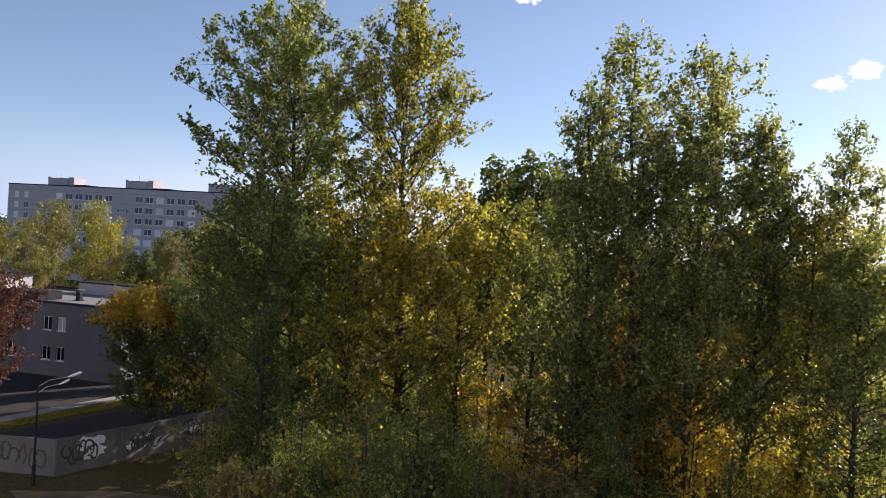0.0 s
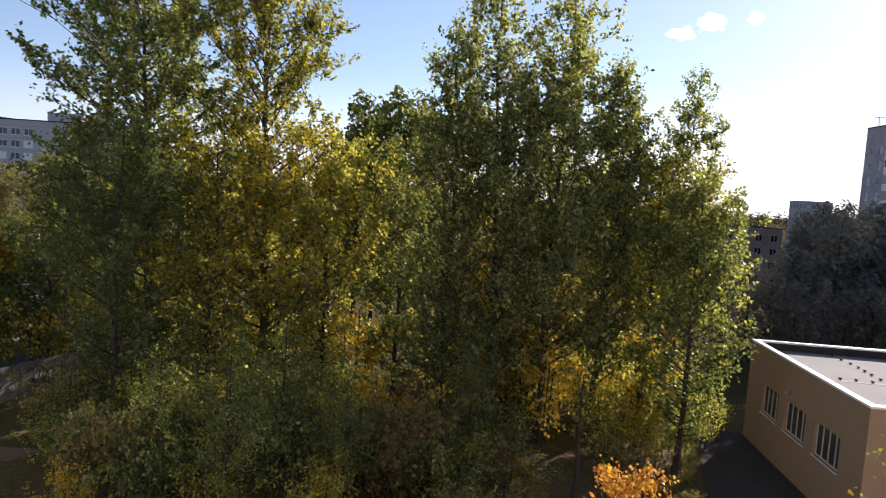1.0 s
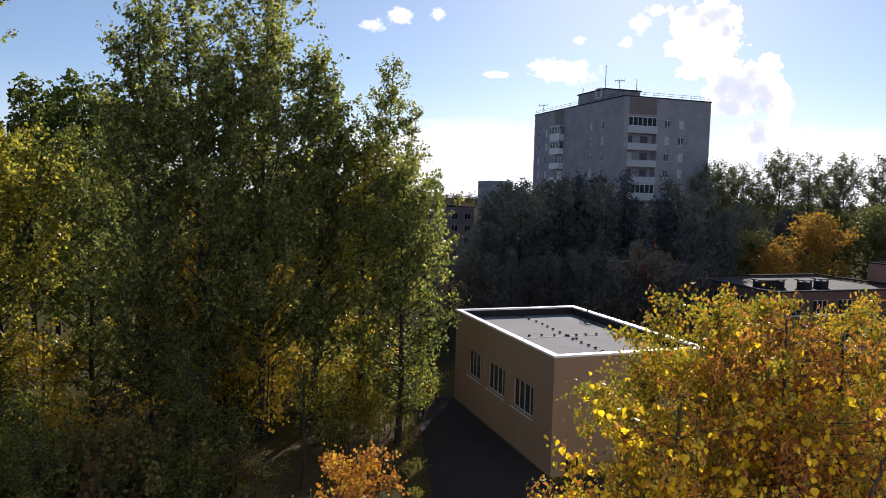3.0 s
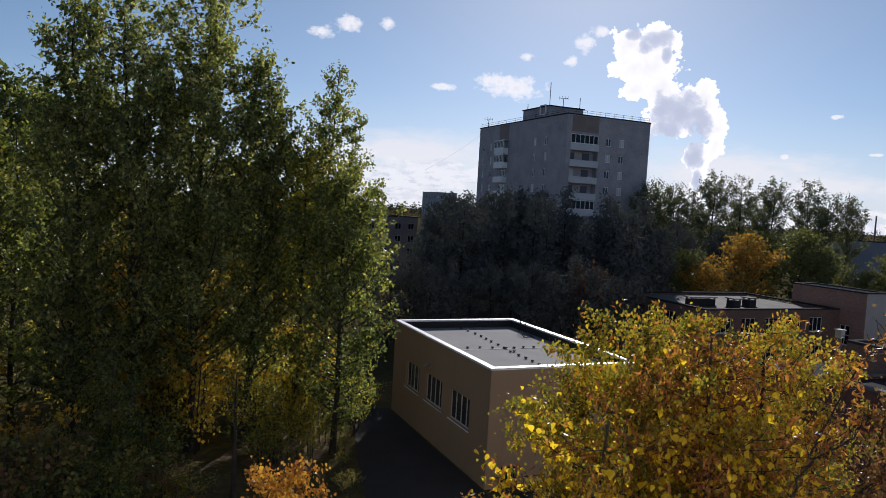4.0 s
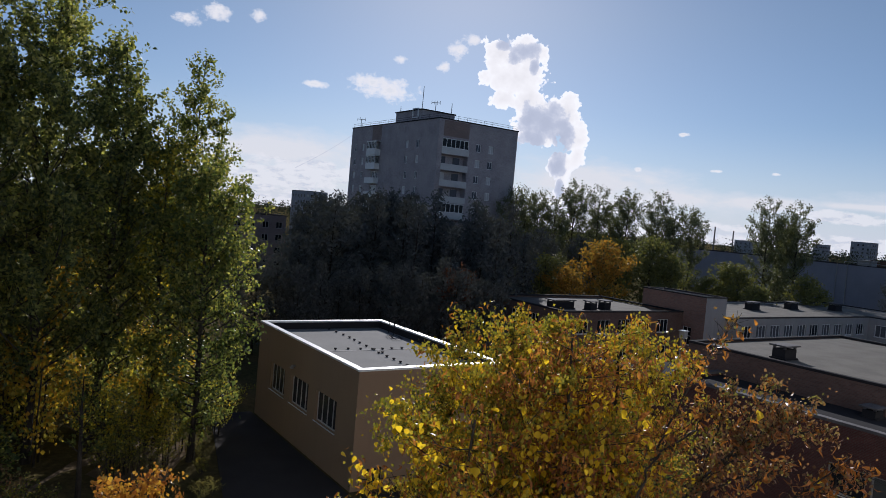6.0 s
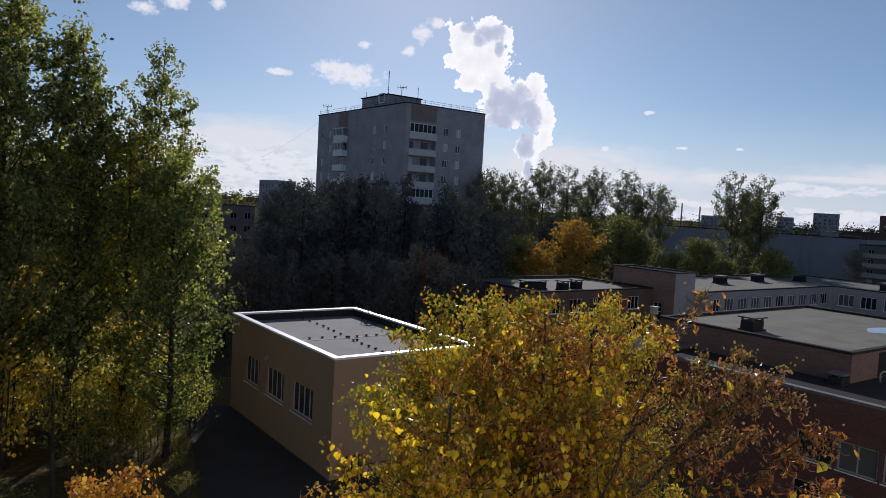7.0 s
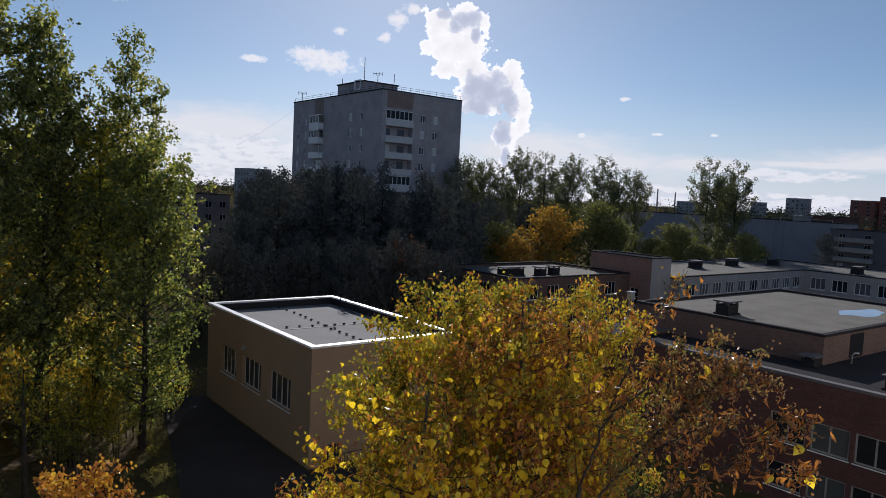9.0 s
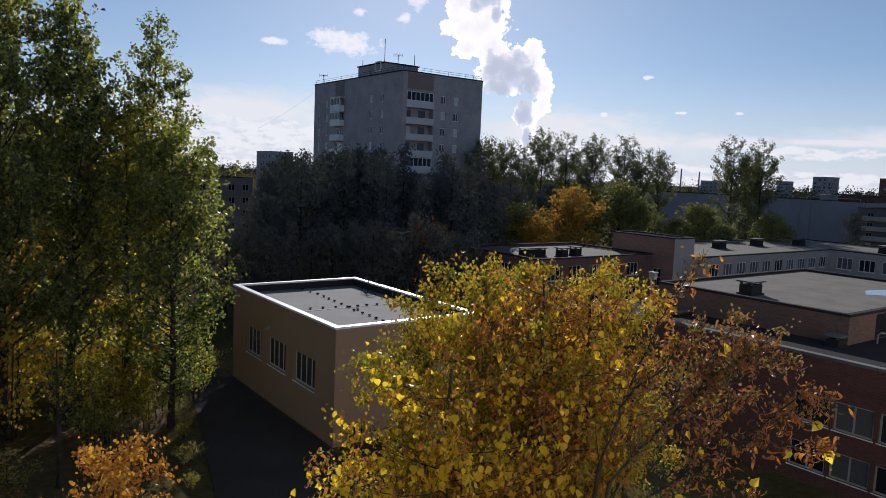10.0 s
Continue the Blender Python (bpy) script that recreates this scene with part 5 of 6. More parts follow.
    P, W, S = np.concatenate(starts), np.concatenate(ways), np.concatenate(longs)
    k = np.maximum(2, (per * rng.uniform(0.5, 1.5, len(P))).astype(int))
    idx = np.repeat(np.arange(len(P)), k)
    pos = P[idx] + W[idx] * (S[idx] * rng.uniform(0.05, 1.05, len(idx)))[:, None] + rng.normal(size=(len(idx), 3)) * spread
    pos[:, 2] = np.maximum(pos[:, 2], 0.05)
    return wood, boughs, blades(rng, pos, leaf, droop, heart, width)


def tree(name, label, x, y, leaves, wood="bark", category="tree", group="", yaw=0.0, second=None, **how):
    t = thing(name, label, category, (x, y, 0), yaw, group)
    w, b, (v, f) = grow(**how)
    part("trunk", w, M[wood], t, "", WORLD[t])
    tagged(part("branching", b, M[wood], t, "", WORLD[t]), kind="stuff")
    if second:
        # part of the crown has turned: (material, lowest height, highest height)
        rng = np.random.default_rng(how["seed"] + 900)
        z = v.reshape(len(f), -1, 3)[:, 0, 2] + rng.normal(size=len(f)) * how["height"] * 0.05
        turned = (z > second[1]) & (z < second[2])
        q = v.reshape(len(f), -1, 3)
        for name, keep, material, note in (("crown", ~turned, leaves, ""), ("turned_crown", turned, second[0], "leaves that have turned colour")):
            n = int(keep.sum())
            part(name, array_mesh(name, q[keep].reshape(-1, 3), np.arange(n * q.shape[1]).reshape(n, -1), M[material]), None, t, note, WORLD[t])
        return t
    part("crown", array_mesh("crown", v, f, M[leaves]), None, t, "", WORLD[t])
    return t


def polar(az, d):
    return d * math.sin(radians(az)), d * math.cos(radians(az))


def again(t, az, d, scale=1.0, yaw=0.0, tall=1.0):
    x, y = polar(az, d)
    return copy_thing(t, pose(x, y, 0, 0, 0, yaw) @ Matrix.Diagonal((scale, scale, scale * tall, 1)))


# the tall poplars before the camera
BIG = dict(shoots=3.1, subs=3, per=12, leaf=0.25, width=0.62, spread=0.08, spare=0.35, limbs=100, lift=0.2, up=1.5, shoot=1.3, dome=0.2, inner=4.0)
MID = dict(shoots=2.6, subs=2, per=11, leaf=0.24, width=0.7, spread=0.17, limbs=76, shape=round_shape, spare=0.4)
tree("poplar", "tall green poplar with spreading upper limbs", *polar(-26.9, 50), "poplar", seed=11, height=30.4, radius=8.0, base=0.08, trunk=0.30, lean=(80, 46), slant=(-0.05, -0.027), **dict(BIG, limbs=124, per=15, lift=0.08, shape=broad_shape, dome=0.12, up=1.0))
tree("poplar", "tall slim poplar turning yellow halfway up", *polar(-18.9, 47.5), "poplar_olive", second=("yellowing", 10.0, 18.0), seed=12, height=31.0, radius=6.1, base=0.08, trunk=0.30, lean=(72, 36), slant=(-0.012, -0.005), **dict(BIG, limbs=126, per=12, spare=0.45, lift=0.12, up=1.3))
tree("poplar", "tall dense green poplar", *polar(-0.3, 43), "poplar_grey", seed=13, height=28.0, radius=5.4, base=0.12, trunk=0.2, lean=(60, 32), slant=(-0.03, 0.0), **dict(BIG, dome=0.42, crest=0.9))
tree("poplar", "green poplar leaning beside its neighbours", *polar(-3.9, 42.5), "poplar_grey", seed=14, height=24.6, radius=3.8, base=0.1, trunk=0.2, lean=(60, 28), slant=(-0.02, 0.0), **dict(BIG, dome=0.3, crest=1.0))
tree("poplar", "tall green poplar with a broad top", *polar(4.2, 43), "poplar_grey", seed=15, height=27.0, radius=5.3, base=0.14, trunk=0.2, lean=(60, 32), slant=(0.004, 0.0), **dict(BIG, limbs=115, dome=0.42, crest=0.9))
tree("poplar", "green poplar at the edge of the group", *polar(8.0, 44.5), "poplar_grey", seed=16, height=23.5, radius=3.2, base=0.14, trunk=0.2, lean=(58, 28), slant=(0.028, 0.0), **dict(BIG, dome=0.3, crest=1.0))
tree("aspen", "slender aspen with a pointed top", *polar(14.3, 47.5), "poplar", seed=17, height=23.8, radius=4.6, base=0.3, trunk=0.13, limbs=100, spare=0.8, inner=2.0, shape=aspen_shape, dome=0.38, crest=1.0, lean=(66, 36), subs=2, shoots=3.0, per=12, leaf=0.19, width=0.7, spread=0.1, up=0.9, shoot=0.65)
tree("maple", "green maple beside the ochre hall", *polar(15.2, 43.0), "poplar", seed=18, height=16.8, radius=3.3, base=0.08, trunk=0.17, lean=(76, 38), **dict(MID, limbs=100))
tree("maple", "green maple turning yellow under the poplars", *polar(12.0, 45.5), "poplar_olive", seed=19, height=18.4, radius=3.6, base=0.14, trunk=0.15, lean=(74, 36), **MID)
tree("maple", "yellowing maple in the middle of the grove", *polar(-14.2, 46.5), "yellowing", seed=20, height=18.4, radius=4.6, base=0.1, trunk=0.17, lean=(74, 36), **MID)
tree("maple", "dense dark green tree at the edge of the grove", *polar(-29.4, 43), "poplar_dark", seed=21, height=17.8, radius=5.4, base=0.06, trunk=0.2, lean=(78, 38), **MID)
tree("maple", "olive-green tree in the grove", *polar(-22.8, 44), "poplar_olive", seed=22, height=17.0, radius=4.8, base=0.06, trunk=0.18, lean=(76, 36), **MID)
tree("maple", "yellowing tree with thin stems in the grove", *polar(2.6, 47.0), "golden", seed=23, height=14.0, radius=5.0, base=0.1, trunk=0.1, lean=(66, 30), stems=3, **MID)
tree("maple", "green tree filling the gap in the grove", *polar(-8.0, 50), "poplar_dark", seed=24, height=18.4, radius=5.0, base=0.08, trunk=0.16, lean=(74, 36), **MID)

# undergrowth of the grove
bush_a = tree("shrub", "leafy olive-green shrub in the undergrowth", *polar(-25.5, 36), "poplar_olive", category="shrub", group="undergrowth shrubs", seed=31, height=6.0, radius=2.7, base=0.06, trunk=0.05, shape=round_shape, lean=(60, 25), limbs=40, shoots=3.2, per=6, leaf=0.21, spread=0.15, stems=4, sides=3, gaps=0.25)
bush_b = tree("shrub", "yellowing shrub in the undergrowth", *polar(-9.5, 36), "golden", category="shrub", group="undergrowth shrubs", seed=32, height=5.4, radius=2.6, base=0.06, trunk=0.05, shape=round_shape, lean=(60, 25), limbs=36, shoots=3.2, per=7, leaf=0.22, spread=0.16, stems=4, gaps=0.25)
bush_c = tree("shrub", "dull brownish-green shrub in the undergrowth", *polar(-5.0, 33), "birch_dull", category="shrub", group="undergrowth shrubs", seed=33, height=4.6, radius=2.6, base=0.05, trunk=0.05, shape=round_shape, lean=(64, 25), limbs=36, shoots=3.0, per=6, leaf=0.2, spread=0.16, stems=5, sides=3, gaps=0.3)
bush_d = tree("shrub", "rust-brown shrub in the undergrowth", *polar(-7.5, 33), "cherry", category="shrub", group="undergrowth shrubs", seed=35, height=5.0, radius=2.4, base=0.06, trunk=0.05, shape=round_shape, lean=(62, 25), limbs=34, shoots=3.2, per=7, leaf=0.21, spread=0.16, stems=4, sides=3, gaps=0.2)
bush_e = tree("shrub", "dense green shrub in the undergrowth", *polar(-30.0, 33), "poplar", category="shrub", group="undergrowth shrubs", seed=37, height=4.4, radius=2.5, base=0.05, trunk=0.05, shape=round_shape, lean=(62, 25), limbs=30, shoots=3.0, per=7, leaf=0.22, spread=0.2, stems=4, sides=3)
spots = random.Random(8)
for i in range(20):
    again(bush_e, -33 + 34 * (i + spots.random()) / 20, spots.uniform(31, 44), spots.uniform(0.6, 1.15), spots.uniform(0, 360), spots.uniform(0.8, 1.3))
for i in range(25):
    az = -34 + 43 * spots.random()
    d = 26.5 + 16 * spots.random() ** 1.3
    if az > 0.5:
        d = spots.uniform(40, 50)
    size = 0.28 + 0.5 * spots.random() ** 1.6 + 0.015 * max(0, d - 30)
    again((bush_a, bush_b, bush_e, bush_d, bush_c, bush_a, bush_b)[i % 7], az, d, size, spots.uniform(0, 360), spots.uniform(0.8, 1.45))
for i in range(17):
    again((bush_b, bush_a, bush_c, bush_d)[i % 4], -33 + 46 * (i + spots.random()) / 17, spots.uniform(50, 62), spots.uniform(0.9, 1.3), spots.uniform(0, 360))
for i in range(6):
    u = (i + spots.random() * 0.6) / 6
    again((bush_a, bush_c)[i % 2], math.degrees(math.atan2(9.3 + 4.2 * u, 31 + 17 * u)), math.hypot(9.3 + 4.2 * u, 31 + 17 * u), spots.uniform(0.13, 0.24), spots.uniform(0, 360))
for i in range(9):
    again((bush_c, bush_d, bush_a)[i % 3], -2.5 + 7.0 * spots.random(), spots.uniform(27, 36), spots.uniform(0.35, 0.6), spots.uniform(0, 360))
for az, d, s, k in ((12.5, 47, 0.8, bush_a), (14.6, 44.5, 0.55, bush_c), (10.8, 41.0, 0.5, bush_a), (17.2, 47.5, 0.6, bush_a), (8.6, 43.5, 0.8, bush_a), (-33.0, 44, 0.9, bush_c), (-34.0, 38.5, 0.5, bush_a), (12.8, 43, 0.55, bush_a), (11.6, 44.5, 0.6, bush_c), (13.6, 41.5, 0.4, bush_a), (9.8, 39.5, 0.42, bush_a), (12.2, 39.0, 0.36, bush_c)):
    again(k, az, d, s, d * 37)
for i in range(9):
    again((bush_a, bush_c, bush_b)[i % 3], -3 + 17.5 * (i + spots.random()) / 9, spots.uniform(45, 55), spots.uniform(0.75, 1.05), spots.uniform(0, 360), spots.uniform(0.9, 1.3))
young = tree("young_tree", "young tree with yellow-green leaves in the undergrowth", *polar(-21.5, 29), "poplar", group="young trees in the undergrowth", seed=36, height=8.6, radius=1.9, base=0.2, trunk=0.07, lean=(60, 28), limbs=40, shoots=5.0, per=14, leaf=0.14, width=0.65, spread=0.12, dome=0.4)
for az, d, s in ((-12.0, 31, 0.7), (-26.5, 33, 0.85), (-1.5, 37, 0.85), (-17.0, 37, 0.9)):
    again(young, az, d, s, d * 91)
tree("sapling", "thin dark young tree with few leaves", *polar(7.4, 35.5), "poplar_dark", seed=34, height=6.4, radius=1.3, base=0.4, trunk=0.13, limbs=16, shoots=3, per=7, leaf=0.15, spread=0.1)

# trees behind the grove
back = tree("poplar", "dark green poplar behind the grove", *polar(-11.4, 76), "poplar_dark", group="poplars behind the grove", seed=41, height=24.8, radius=3.4, base=0.08, trunk=0.22, lean=(50, 16), limbs=60, shoots=2.9, per=7, leaf=0.55, width=0.6, spread=0.26, sides=3, up=1.3)
# the last four are added, hidden by the grove, to shade the road
for az, d, s in ((-8.6, 74, 1.02), (-6.6, 78, 1.0), (-10.0, 80, 0.97), (-13.5, 80, 0.84), (-17, 78, 0.7), (8, 76, 0.78), (12, 84, 0.7), (-23, 74, 0.62), (-27, 66, 0.7), (-30.5, 62, 0.62), (-28.5, 76, 0.74), (-32.6, 74, 0.6)):
    again(back, az, d, s, d * 53)

# left of the road: birches, a red tree, a yellow one
BIRCH = dict(height=18.2, radius=4.2, base=0.06, trunk=0.2, lean=(56, 26), limbs=60, shoots=3.2, per=11, leaf=0.28, spread=0.3, sides=3)
birch = tree("birch", "yellow-green birch before the panel block", *polar(-41.4, 108), "lime_green", wood="birch", group="birches before the panel block", seed=51, **BIRCH)
dull = tree("birch", "browning birch before the panel block", *polar(-43.9, 114), "birch_dull", wood="birch", group="birches before the panel block", seed=55, **BIRCH)
for k, az, d, s in ((birch, -40.4, 104, 0.84), (dull, -45.8, 104, 0.84), (dull, -47.5, 100, 0.8), (dull, -45.0, 98, 0.66), (dull, -36.0, 106, 0.82), (dull, -34.5, 110, 0.84), (dull, -49.0, 108, 0.86), (birch, -33, 118, 0.95)):
    again(k, az, d, s, d * 31)
for az, d, s in ((-37.9, 122, 0.42), (-38.8, 126, 0.4), (-36.8, 128, 0.5), (-39.6, 120, 0.36), (-37.3, 112, 0.34), (-38.3, 108, 0.36), (-36.3, 116, 0.42), (-39.2, 114, 0.33)):
    again(back, az, d, s * 1.1, d * 67)
tree("tree", "dense brownish-red tree beside the low building", *polar(-48.6, 64), "red", seed=52, height=11.3, radius=4.3, base=0.06, trunk=0.2, shape=round_shape, lean=(74, 34), limbs=70, shoots=5.4, per=14, leaf=0.2, spread=0.2)
# yellow tree: dark leaves below 7.4 m paint its shaded underside
tree("tree", "round yellow tree beside the low building, its shaded underside coloured dark", *polar(-37.4, 60), "poplar_dark", second=("golden", 7.4, 20.0), seed=53, height=10.2, radius=4.3, base=0.05, trunk=0.18, shape=round_shape, lean=(76, 36), limbs=80, shoots=5.6, per=15, leaf=0.24, spread=0.2)
tree("tree", "dark green tree beside the road", *polar(-33.8, 57), "poplar_dark", seed=54, height=11.5, radius=4.2, base=0.06, trunk=0.18, shape=round_shape, lean=(70, 28), limbs=54, shoots=4.4, per=13, leaf=0.22, spread=0.18)

# the dark wood before the tower
fir = tree("spruce", "dark dense tree in the shade before the tower", *polar(27, 92), "conifer", group="dark trees before the tower", seed=61, height=17.4, radius=4.0, base=0.04, trunk=0.2, shape=poplar_shape, lean=(60, 22), limbs=64, shoots=2.6, per=6, leaf=0.62, width=0.36, spread=0.34, sides=3)
fir_b = tree("spruce", "dark pointed spruce in the shade before the tower", *polar(33, 92), "conifer", group="dark trees before the tower", seed=62, height=18.0, radius=3.8, base=0.04, trunk=0.2, shape=cone_shape, lean=(72, 40), limbs=70, shoots=2.4, per=6, leaf=0.6, width=0.36, spread=0.28, sides=3)
row = random.Random(3)
for i in range(25):
    az = 21.6 + 17.6 * (i + row.random() * 0.8) / 25
    d = row.uniform(80, 100)
    edge = 0.74 if az < 24 else 1.0
    again((fir_b, fir, fir_b)[i % 3], az, d, edge * row.uniform(0.82, 1.02), row.uniform(0, 360), row.uniform(0.9, 1.05))
for i in range(14):
    again((fir, fir_b, fir)[i % 3], 17.5 + 23 * i / 14, row.uniform(66, 76), row.uniform(0.5, 0.62), row.uniform(0, 360))
for k, az, d, size in ((fir, 22.8, 96, 0.9), (fir_b, 23.5, 92, 0.92), (fir, 24.3, 95, 0.96), (fir_b, 21.9, 90, 0.76)):
    again(k, az, d, size, d * 29)
tree("tree", "reddish thin tree before the dark wood", *polar(35.2, 70), "red", seed=63, height=10.2, radius=2.6, base=0.2, trunk=0.12, limbs=30, shoots=3.0, per=7, leaf=0.22, spread=0.2)

# poplar row and autumn trees beyond the school
tallrow = tree("poplar", "tall poplar in a row beyond the school", *polar(43.8, 140), "poplar_row", group="poplar row beyond the school", seed=71, height=23.4, radius=4.1, base=0.08, trunk=0.24, lean=(56, 26), limbs=60, shoots=3.0, per=15, leaf=0.38, width=0.5, spread=0.24, sides=3, up=1.6, shoot=1.5, shape=broad_shape)
tallrow_b = tree("poplar", "tall slim poplar in a row beyond the school", *polar(58.0, 142), "poplar_row", group="poplar row beyond the school", seed=74, height=23.2, radius=3.9, base=0.06, dome=0.2, crest=1.0, trunk=0.22, lean=(56, 26), limbs=60, shoots=3.0, per=15, leaf=0.38, width=0.5, spread=0.24, sides=3, up=1.6, shoot=1.5, shape=broad_shape)
for k, az, d, s in ((tallrow_b, 45.7, 142, 1.0), (tallrow, 47.9, 142, 0.97), (tallrow_b, 50.2, 146, 1.0), (tallrow_b, 51.5, 144, 0.9), (tallrow, 52.8, 146, 0.88), (tallrow, 41.0, 138, 0.9), (tallrow_b, 40.0, 132, 0.9), (tallrow, 39.2, 128, 0.9), (tallrow_b, 42.4, 136, 0.88), (tallrow, 46.8, 150, 0.84), (tallrow_b, 60.0, 142, 0.98), (tallrow, 59.0, 148, 0.85), (tallrow_b, 59.3, 154, 0.9)):
    again(k, az, d, s, d * 71)
autumn = tree("tree", "round dull orange tree beyond the school", *polar(46.4, 112), "autumn_dull", group="autumn trees beyond the school", seed=72, height=13.4, radius=4.8, base=0.06, trunk=0.2, shape=round_shape, lean=(70, 28), limbs=56, shoots=2.6, per=8, leaf=0.42, spread=0.3, sides=3)
olive = tree("tree", "olive-green tree beyond the school", *polar(50.0, 120), "olive_dull", group="autumn trees beyond the school", seed=73, height=14.6, radius=4.6, base=0.06, trunk=0.2, lean=(58, 26), limbs=56, shoots=2.6, per=8, leaf=0.42, spread=0.3, sides=3)
for k, az, d, s in ((olive, 51.6, 118, 0.8), (autumn, 43.6, 104, 0.7), (olive, 42.0, 106, 0.74), (olive, 56.4, 126, 0.78), (olive, 57.9, 120, 0.6), (olive, 61.0, 128, 0.72), (olive, 54.2, 130, 0.6), (olive, 61.8, 134, 0.6), (fir, 66.2, 160, 0.62), (autumn, 68.6, 210, 0.8), (olive, 55.6, 150, 0.75), (fir, 40.2, 100, 0.8), (fir, 41.4, 112, 0.85), (fir, 44.6, 124, 0.8), (olive, 47.6, 128, 0.95)):
    again(k, az, d, s, d * 47)


# ---- the autumn trees close by ----
NEAR = dict(shape=round_shape, dome=0.3, shoots=7.5, shoot=0.55, per=27, leaf=0.066, spread=0.10, heart=False, droop=0.9, width=0.75, twigs=True, lift=0.1, inner=9.0)


def near_tree(label, az, d, leaves, keep, dry, bright, **how):
    """A tree close by: small leaves, with hanging withered ones and clumps of large yellow ones between them."""
    t = tree("linden", label, *polar(az, d), leaves, group="lindens close by", **how)
    rng = np.random.default_rng(how["seed"] + 500)
    crown = [o for o in t.children if o.name.startswith("crown")][0]
    co = np.empty(len(crown.data.vertices) * 3, dtype=np.float32)
    crown.data.vertices.foreach_get("co", co)
    quads = co.reshape(-1, 4, 3)
    heads = quads[:, 0]
    if keep < 1:
        left = quads[rng.random(len(quads)) < keep]
        crown.data = array_mesh("crown", left.reshape(-1, 3), np.arange(len(left) * 4).reshape(-1, 4), M[leaves])
    cells = np.floor(heads / 0.42).astype(int)
    patch = np.sin(cells[:, 0] * 12.9 + cells[:, 1] * 78.2 + cells[:, 2] * 37.7) * 43758.5
    bunch = np.sin(cells[:, 0] * 47.3 + cells[:, 1] * 21.7 + cells[:, 2] * 91.1) * 24634.6
    patch, bunch = patch - np.floor(patch), bunch - np.floor(bunch)
    for name, material, size, note in (("withered_leaves", "linden_dry", 0.15, "withered rusty leaves"), ("yellow_leaves", "linden_bright", 0.125, "large bright yellow leaves")):
        if name == "withered_leaves":
            pick = heads[rng.random(len(heads)) < dry * (0.3 + 1.4 * patch)]
        else:
            pick = heads[(rng.random(len(heads)) < bright * (3.0 * (bunch < 0.28) + 0.2)) & (heads[:, 2] < how["height"] - 0.7 + 0.5 * rng.normal(size=len(heads)))]
        pick = pick + rng.normal(size=pick.shape) * 0.07
        v, f = curls(rng, pick, size) if name == "withered_leaves" else blades(rng, pick, size, 1.5, True, 0.95)
        tagged(part(name, array_mesh(name, v, f, M[material]), None, t, note, WORLD[t]), kind="stuff")
    return t


near_tree("broad linden with small yellow-green leaves close by", 39.9, 13.2, "linden", 1.0, 0.06, 0.02, seed=81, height=13.2, radius=2.7, base=0.42, trunk=0.12, lean=(66, 30), limbs=84, **dict(NEAR, shoots=4.6, subs=3, spare=0.5, shoot=0.42, per=34, leaf=0.07, spread=0.075, inner=5.0, dome=0.2, up=0.9, lift=0.25, twigs=False))
near_tree("slim linden with small yellow-green leaves close by", 48.2, 13.5, "linden", 1.0, 0.12, 0.0, seed=82, height=13.35, radius=1.95, base=0.45, trunk=0.09, lean=(62, 30), limbs=58, **dict(NEAR, shoots=4.6, subs=3, spare=0.5, shoot=0.42, per=32, leaf=0.07, spread=0.075, inner=5.0, dome=0.2, up=0.9, lift=0.25, twigs=False))
near_tree("linden with rusty curled leaves and yellow ones close by", 44.6, 12.2, "linden_rust", 0.3, 0.5, 0.13, seed=84, height=13.15, radius=2.05, base=0.46, trunk=0.09, lean=(68, 34), limbs=62, **dict(NEAR, per=12, up=0.7, lift=0.2))
near_tree("linden with large yellow leaves hanging low close by", 37.4, 10.9, "linden", 0.55, 0.27, 0.26, seed=85, height=11.9, radius=2.2, base=0.46, trunk=0.08, lean=(68, 34), limbs=54, **dict(NEAR, per=13, up=0.7, lift=0.2))


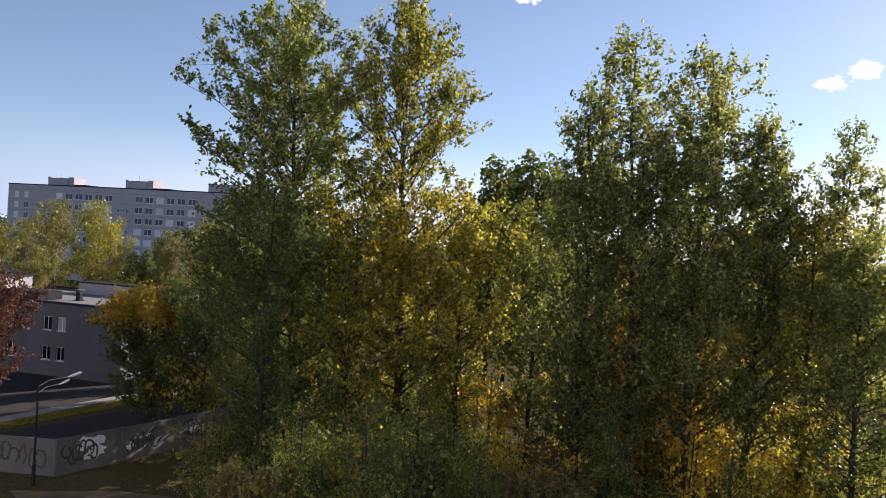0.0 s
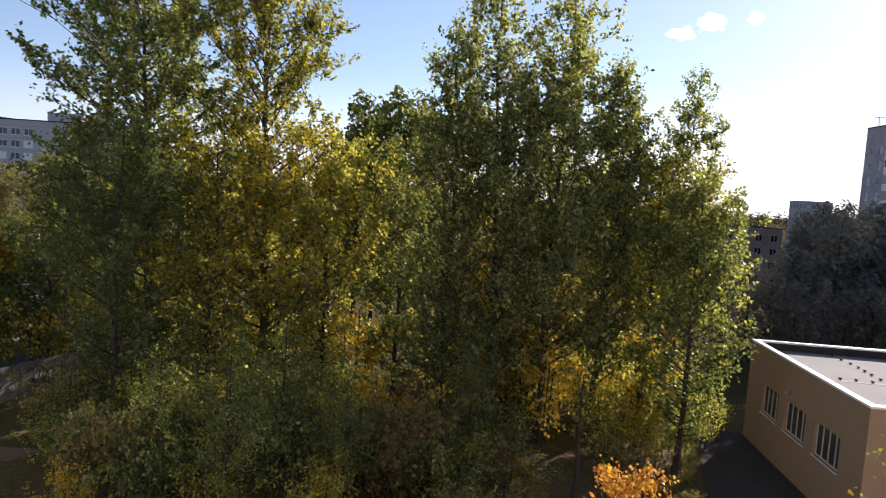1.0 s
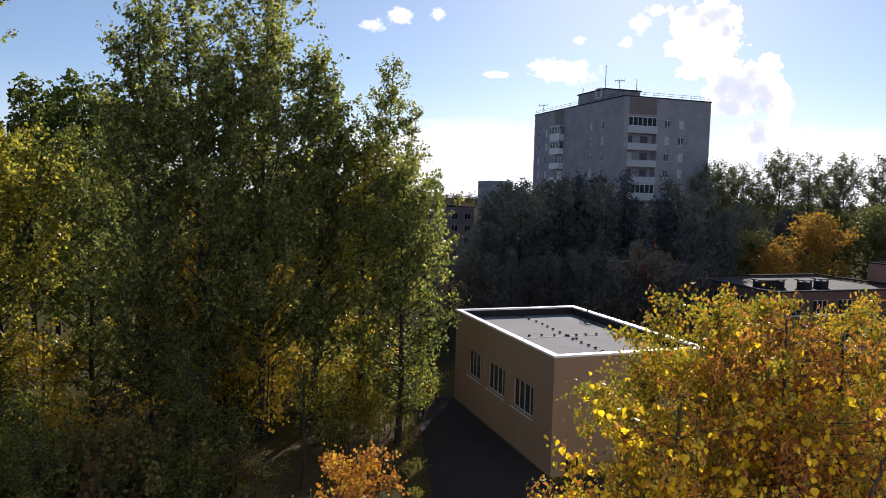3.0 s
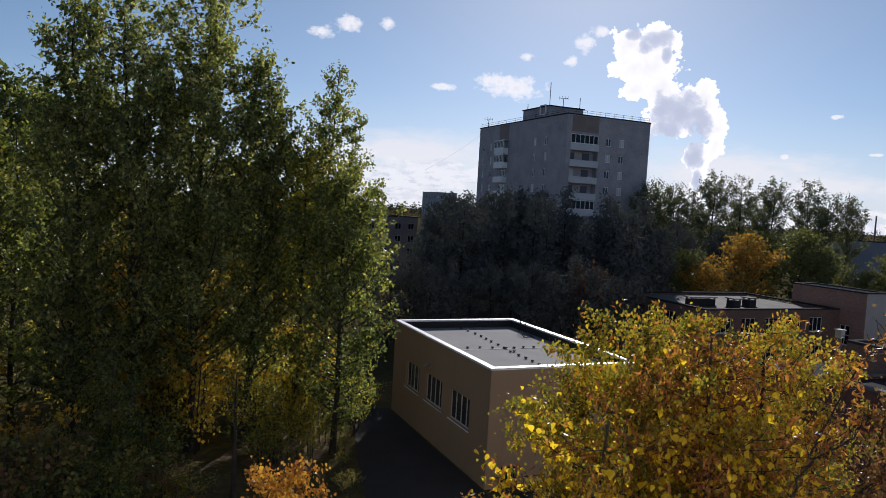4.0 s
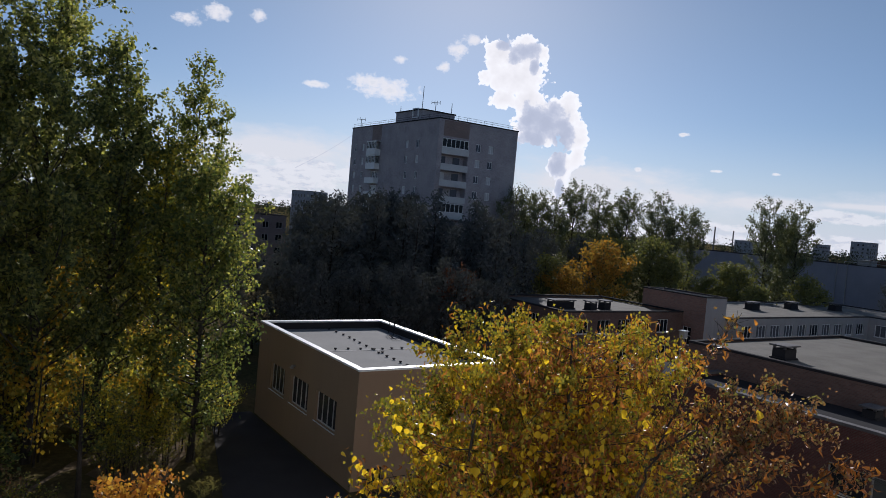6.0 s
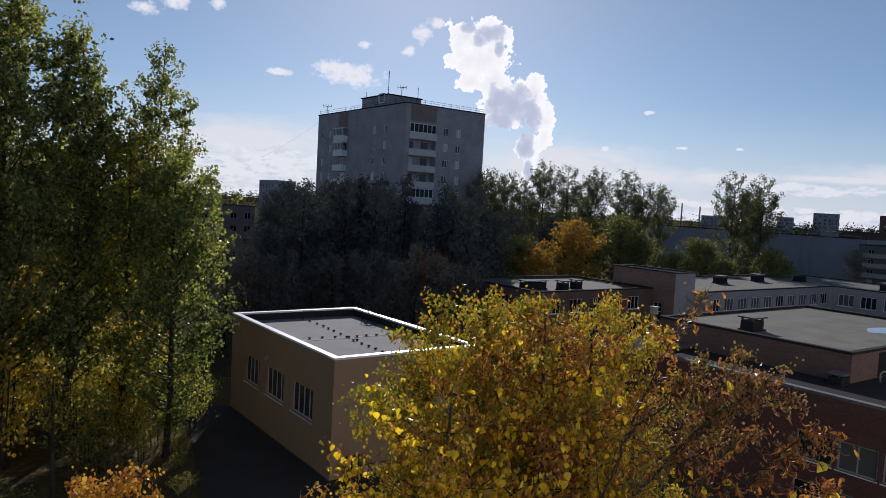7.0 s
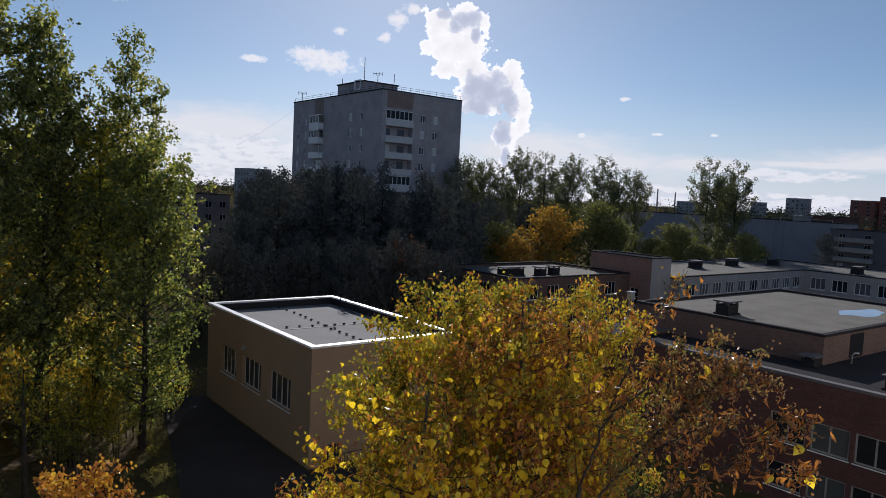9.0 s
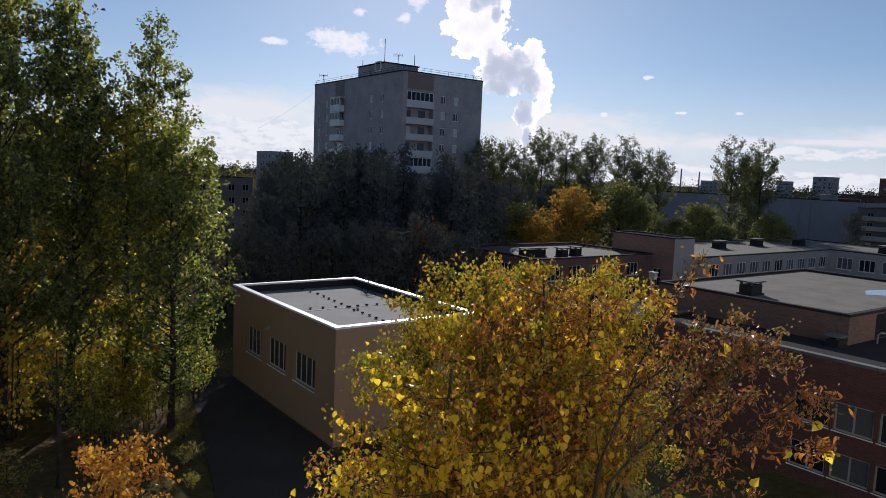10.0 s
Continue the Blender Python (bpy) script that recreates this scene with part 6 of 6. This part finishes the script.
def bough_tree(label, foot, boughs, leaves, twig, small, dry, bright, seed):
    """A thin leaning tree whose long boughs are seen one by one: small leaves, withered crescents, single yellow leaves on the twigs."""
    rng = np.random.default_rng(seed)
    t = thing("linden", label, "tree", (*foot, 0), group="lindens close by")
    first = np.array(boughs[0][0])
    low = np.array([foot[0], foot[1], -0.6])
    stem = [low + (first - low) * q + np.array([0.12, 0.08, 0]) * math.sin(q * 5) * (1 - q) for q in np.linspace(0, 1, 9)]
    part("trunk", Solid().tube([tuple(p) for p in stem], [0.085 - 0.05 * i / 8 for i in range(9)], 8), M["bark"], t, "", Matrix.Identity(4))
    tips, ways, longs = [], [], []
    twigs = Solid()
    for line in boughs:
        pts = np.array(line)
        cum = np.concatenate([[0], np.cumsum(np.linalg.norm(np.diff(pts, axis=0), axis=1))])
        n = max(6, int(cum[-1] / 0.1))
        run = np.linspace(0, cum[-1], n)
        way = np.column_stack([np.interp(run, cum, pts[:, k]) for k in range(3)]) + rng.normal(size=(n, 3)) * 0.018
        part("bough", Solid().tube([tuple(p) for p in way], [0.022 - 0.018 * i / n for i in range(n)], 6), M["bark"], t, "", Matrix.Identity(4))
        m = int(cum[-1] / twig)
        for u in rng.uniform(0.12, 1.0, m):
            i = min(n - 2, int(u * n))
            d = way[i + 1] - way[i]
            d = unit(d / np.linalg.norm(d) * 0.7 + rng.normal(size=3) * 0.6 + np.array([0, 0, 0.12]))
            ln = rng.uniform(0.18, 0.55) * (1.15 - 0.5 * u)
            tip = way[i] + d * ln + np.array([0, 0, -0.06 * ln])
            twigs.tube([tuple(way[i]), tuple((way[i] + tip) / 2 + rng.normal(size=3) * 0.02), tuple(tip)], [0.007, 0.005, 0.002], 3)
            tips.append(way[i]), ways.append(d), longs.append(ln)
    tagged(part("branching", twigs, M["bark"], t, "", Matrix.Identity(4)), kind="stuff")
    P, W, S = np.array(tips), np.array(ways), np.array(longs)
    for name, count, material, size, note in (("crown", small, leaves, 0.062, ""), ("withered_leaves", dry, "linden_dry", 0.15, "withered rusty leaves"), ("yellow_leaves", bright, "linden_bright", 0.16, "single bright yellow leaves")):
        k = rng.poisson(count, len(P))
        idx = np.repeat(np.arange(len(P)), k)
        pos = P[idx] + W[idx] * (S[idx] * rng.uniform(0.2, 1.05, len(idx)))[:, None] + rng.normal(size=(len(idx), 3)) * (0.06 if name == "crown" else 0.03)
        v, f = curls(rng, pos, size) if name == "withered_leaves" else blades(rng, pos, size, 0.8, name == "yellow_leaves", 0.8)
        ob = part(name, array_mesh(name, v, f, M[material]), None, t, note, Matrix.Identity(4))
        if name != "crown":
            tagged(ob, kind="stuff")
    return t


bough_tree("leaning linden with small dull leaves and rusty shoots", (7.9, 8.1), [
    [(8.6, 7.0, 10.2), (8.88, 6.64, 10.86), (9.29, 6.06, 11.74), (9.83, 5.55, 12.6)],
    [(9.0, 6.5, 11.1), (9.38, 5.92, 12.09), (10.23, 5.25, 12.9)],
    [(9.1, 6.4, 11.3), (9.35, 6.32, 12.09), (9.63, 6.28, 12.89)],
    [(9.3, 6.1, 11.7), (9.6, 5.9, 12.5), (9.89, 5.86, 13.05)],
    [(9.35, 6.0, 11.9), (9.8, 5.5, 12.35), (10.2, 5.0, 12.45)],
    [(9.2, 6.2, 11.6), (9.7, 6.0, 12.2), (10.1, 5.7, 12.75)],
    [(9.05, 6.4, 11.2), (9.5, 5.9, 11.6), (9.8, 5.4, 11.9)],
], "cherry", 0.06, 12, 1.7, 0.03, 91)
bough_tree("thin linden shoot with curled rusty leaves", (8.1, 8.3), [
    [(8.7, 7.3, 10.4), (9.05, 7.05, 11.8), (9.32, 6.71, 13.0), (9.61, 6.3, 13.9)],
    [(8.95, 7.1, 11.5), (9.2, 6.6, 12.1), (9.4, 6.4, 12.5)],
], "cherry", 0.06, 1.5, 1.6, 0.01, 92)
bough_tree("leaning linden bough with curled rusty leaves and few yellow ones", (7.5, 7.2), [
    [(8.2, 6.2, 10.2), (8.69, 5.52, 11.04), (9.18, 4.87, 11.67), (9.64, 4.16, 12.3)],
    [(8.55, 5.7, 10.85), (8.78, 5.37, 11.72), (9.1, 5.02, 12.15)],
    [(8.75, 5.45, 11.15), (9.02, 4.97, 11.52), (9.26, 4.51, 11.54), (9.51, 4.21, 11.5)],
    [(8.5, 5.8, 10.8), (8.8, 5.3, 10.9), (9.1, 4.8, 10.9)],
    [(9.0, 5.1, 11.5), (9.2, 4.6, 12.1), (9.4, 4.4, 12.3)],
], "cherry", 0.06, 3, 2.8, 0.12, 93)
tree("tree", "small dark green tree between the lindens", *polar(52.3, 13.6), "poplar_dark", seed=86, height=11.3, radius=1.5, base=0.4, trunk=0.07, lean=(66, 34), limbs=30, **dict(NEAR, per=16, shoots=6.0))
tree("maple", "bright orange young maple close by", *polar(10.9, 14.0), "maple", seed=83, height=9.75, radius=1.7, base=0.4, trunk=0.06, lean=(70, 32), limbs=40, **dict(NEAR, shoots=8.0, shoot=0.4, per=26, leaf=0.082, width=0.9, heart=True, up=0.8))
tree("maple", "small bright orange maple close by", *polar(7.2, 13.6), "maple", seed=88, height=8.5, radius=1.3, base=0.4, trunk=0.05, lean=(70, 32), limbs=30, **dict(NEAR, shoots=8.0, shoot=0.4, per=26, leaf=0.082, width=0.9, heart=True, up=0.8))


# ---- woods towards the horizon ----
def far_woods():
    rng = np.random.default_rng(9)
    pos, sizes = [], []
    for _ in range(1250):
        az = rng.uniform(-56, 78)
        d = 200 * (1500 / 200) ** (rng.random() ** 0.8)
        if 20 < az < 24 and d < 340 or az > 52 and d < 260 or az < -28 and d < 230:
            continue
        h = rng.uniform(10, 17) if d < 420 else rng.uniform(14, 19)
        x, y = polar(az, d)
        n = 80
        q = unit(rng.normal(size=(n, 3))) * rng.uniform(0.35, 1.0, (n, 1)) * np.array([h * 0.36, h * 0.36, h * 0.45])
        pos.append(q + np.array([x, y, h * 0.55]))
        sizes.append(np.full(n, min(1.9, max(0.6, d * 0.0022))))
    p = np.concatenate(pos)
    v, f = blades(rng, p, np.concatenate(sizes), 0.1)
    ob = part("far_woods", array_mesh("far_woods", v, f, M["far"]), None, None)
    tagged(ob, "dark belt of distant trees along the horizon", "woods", kind="stuff")


far_woods()
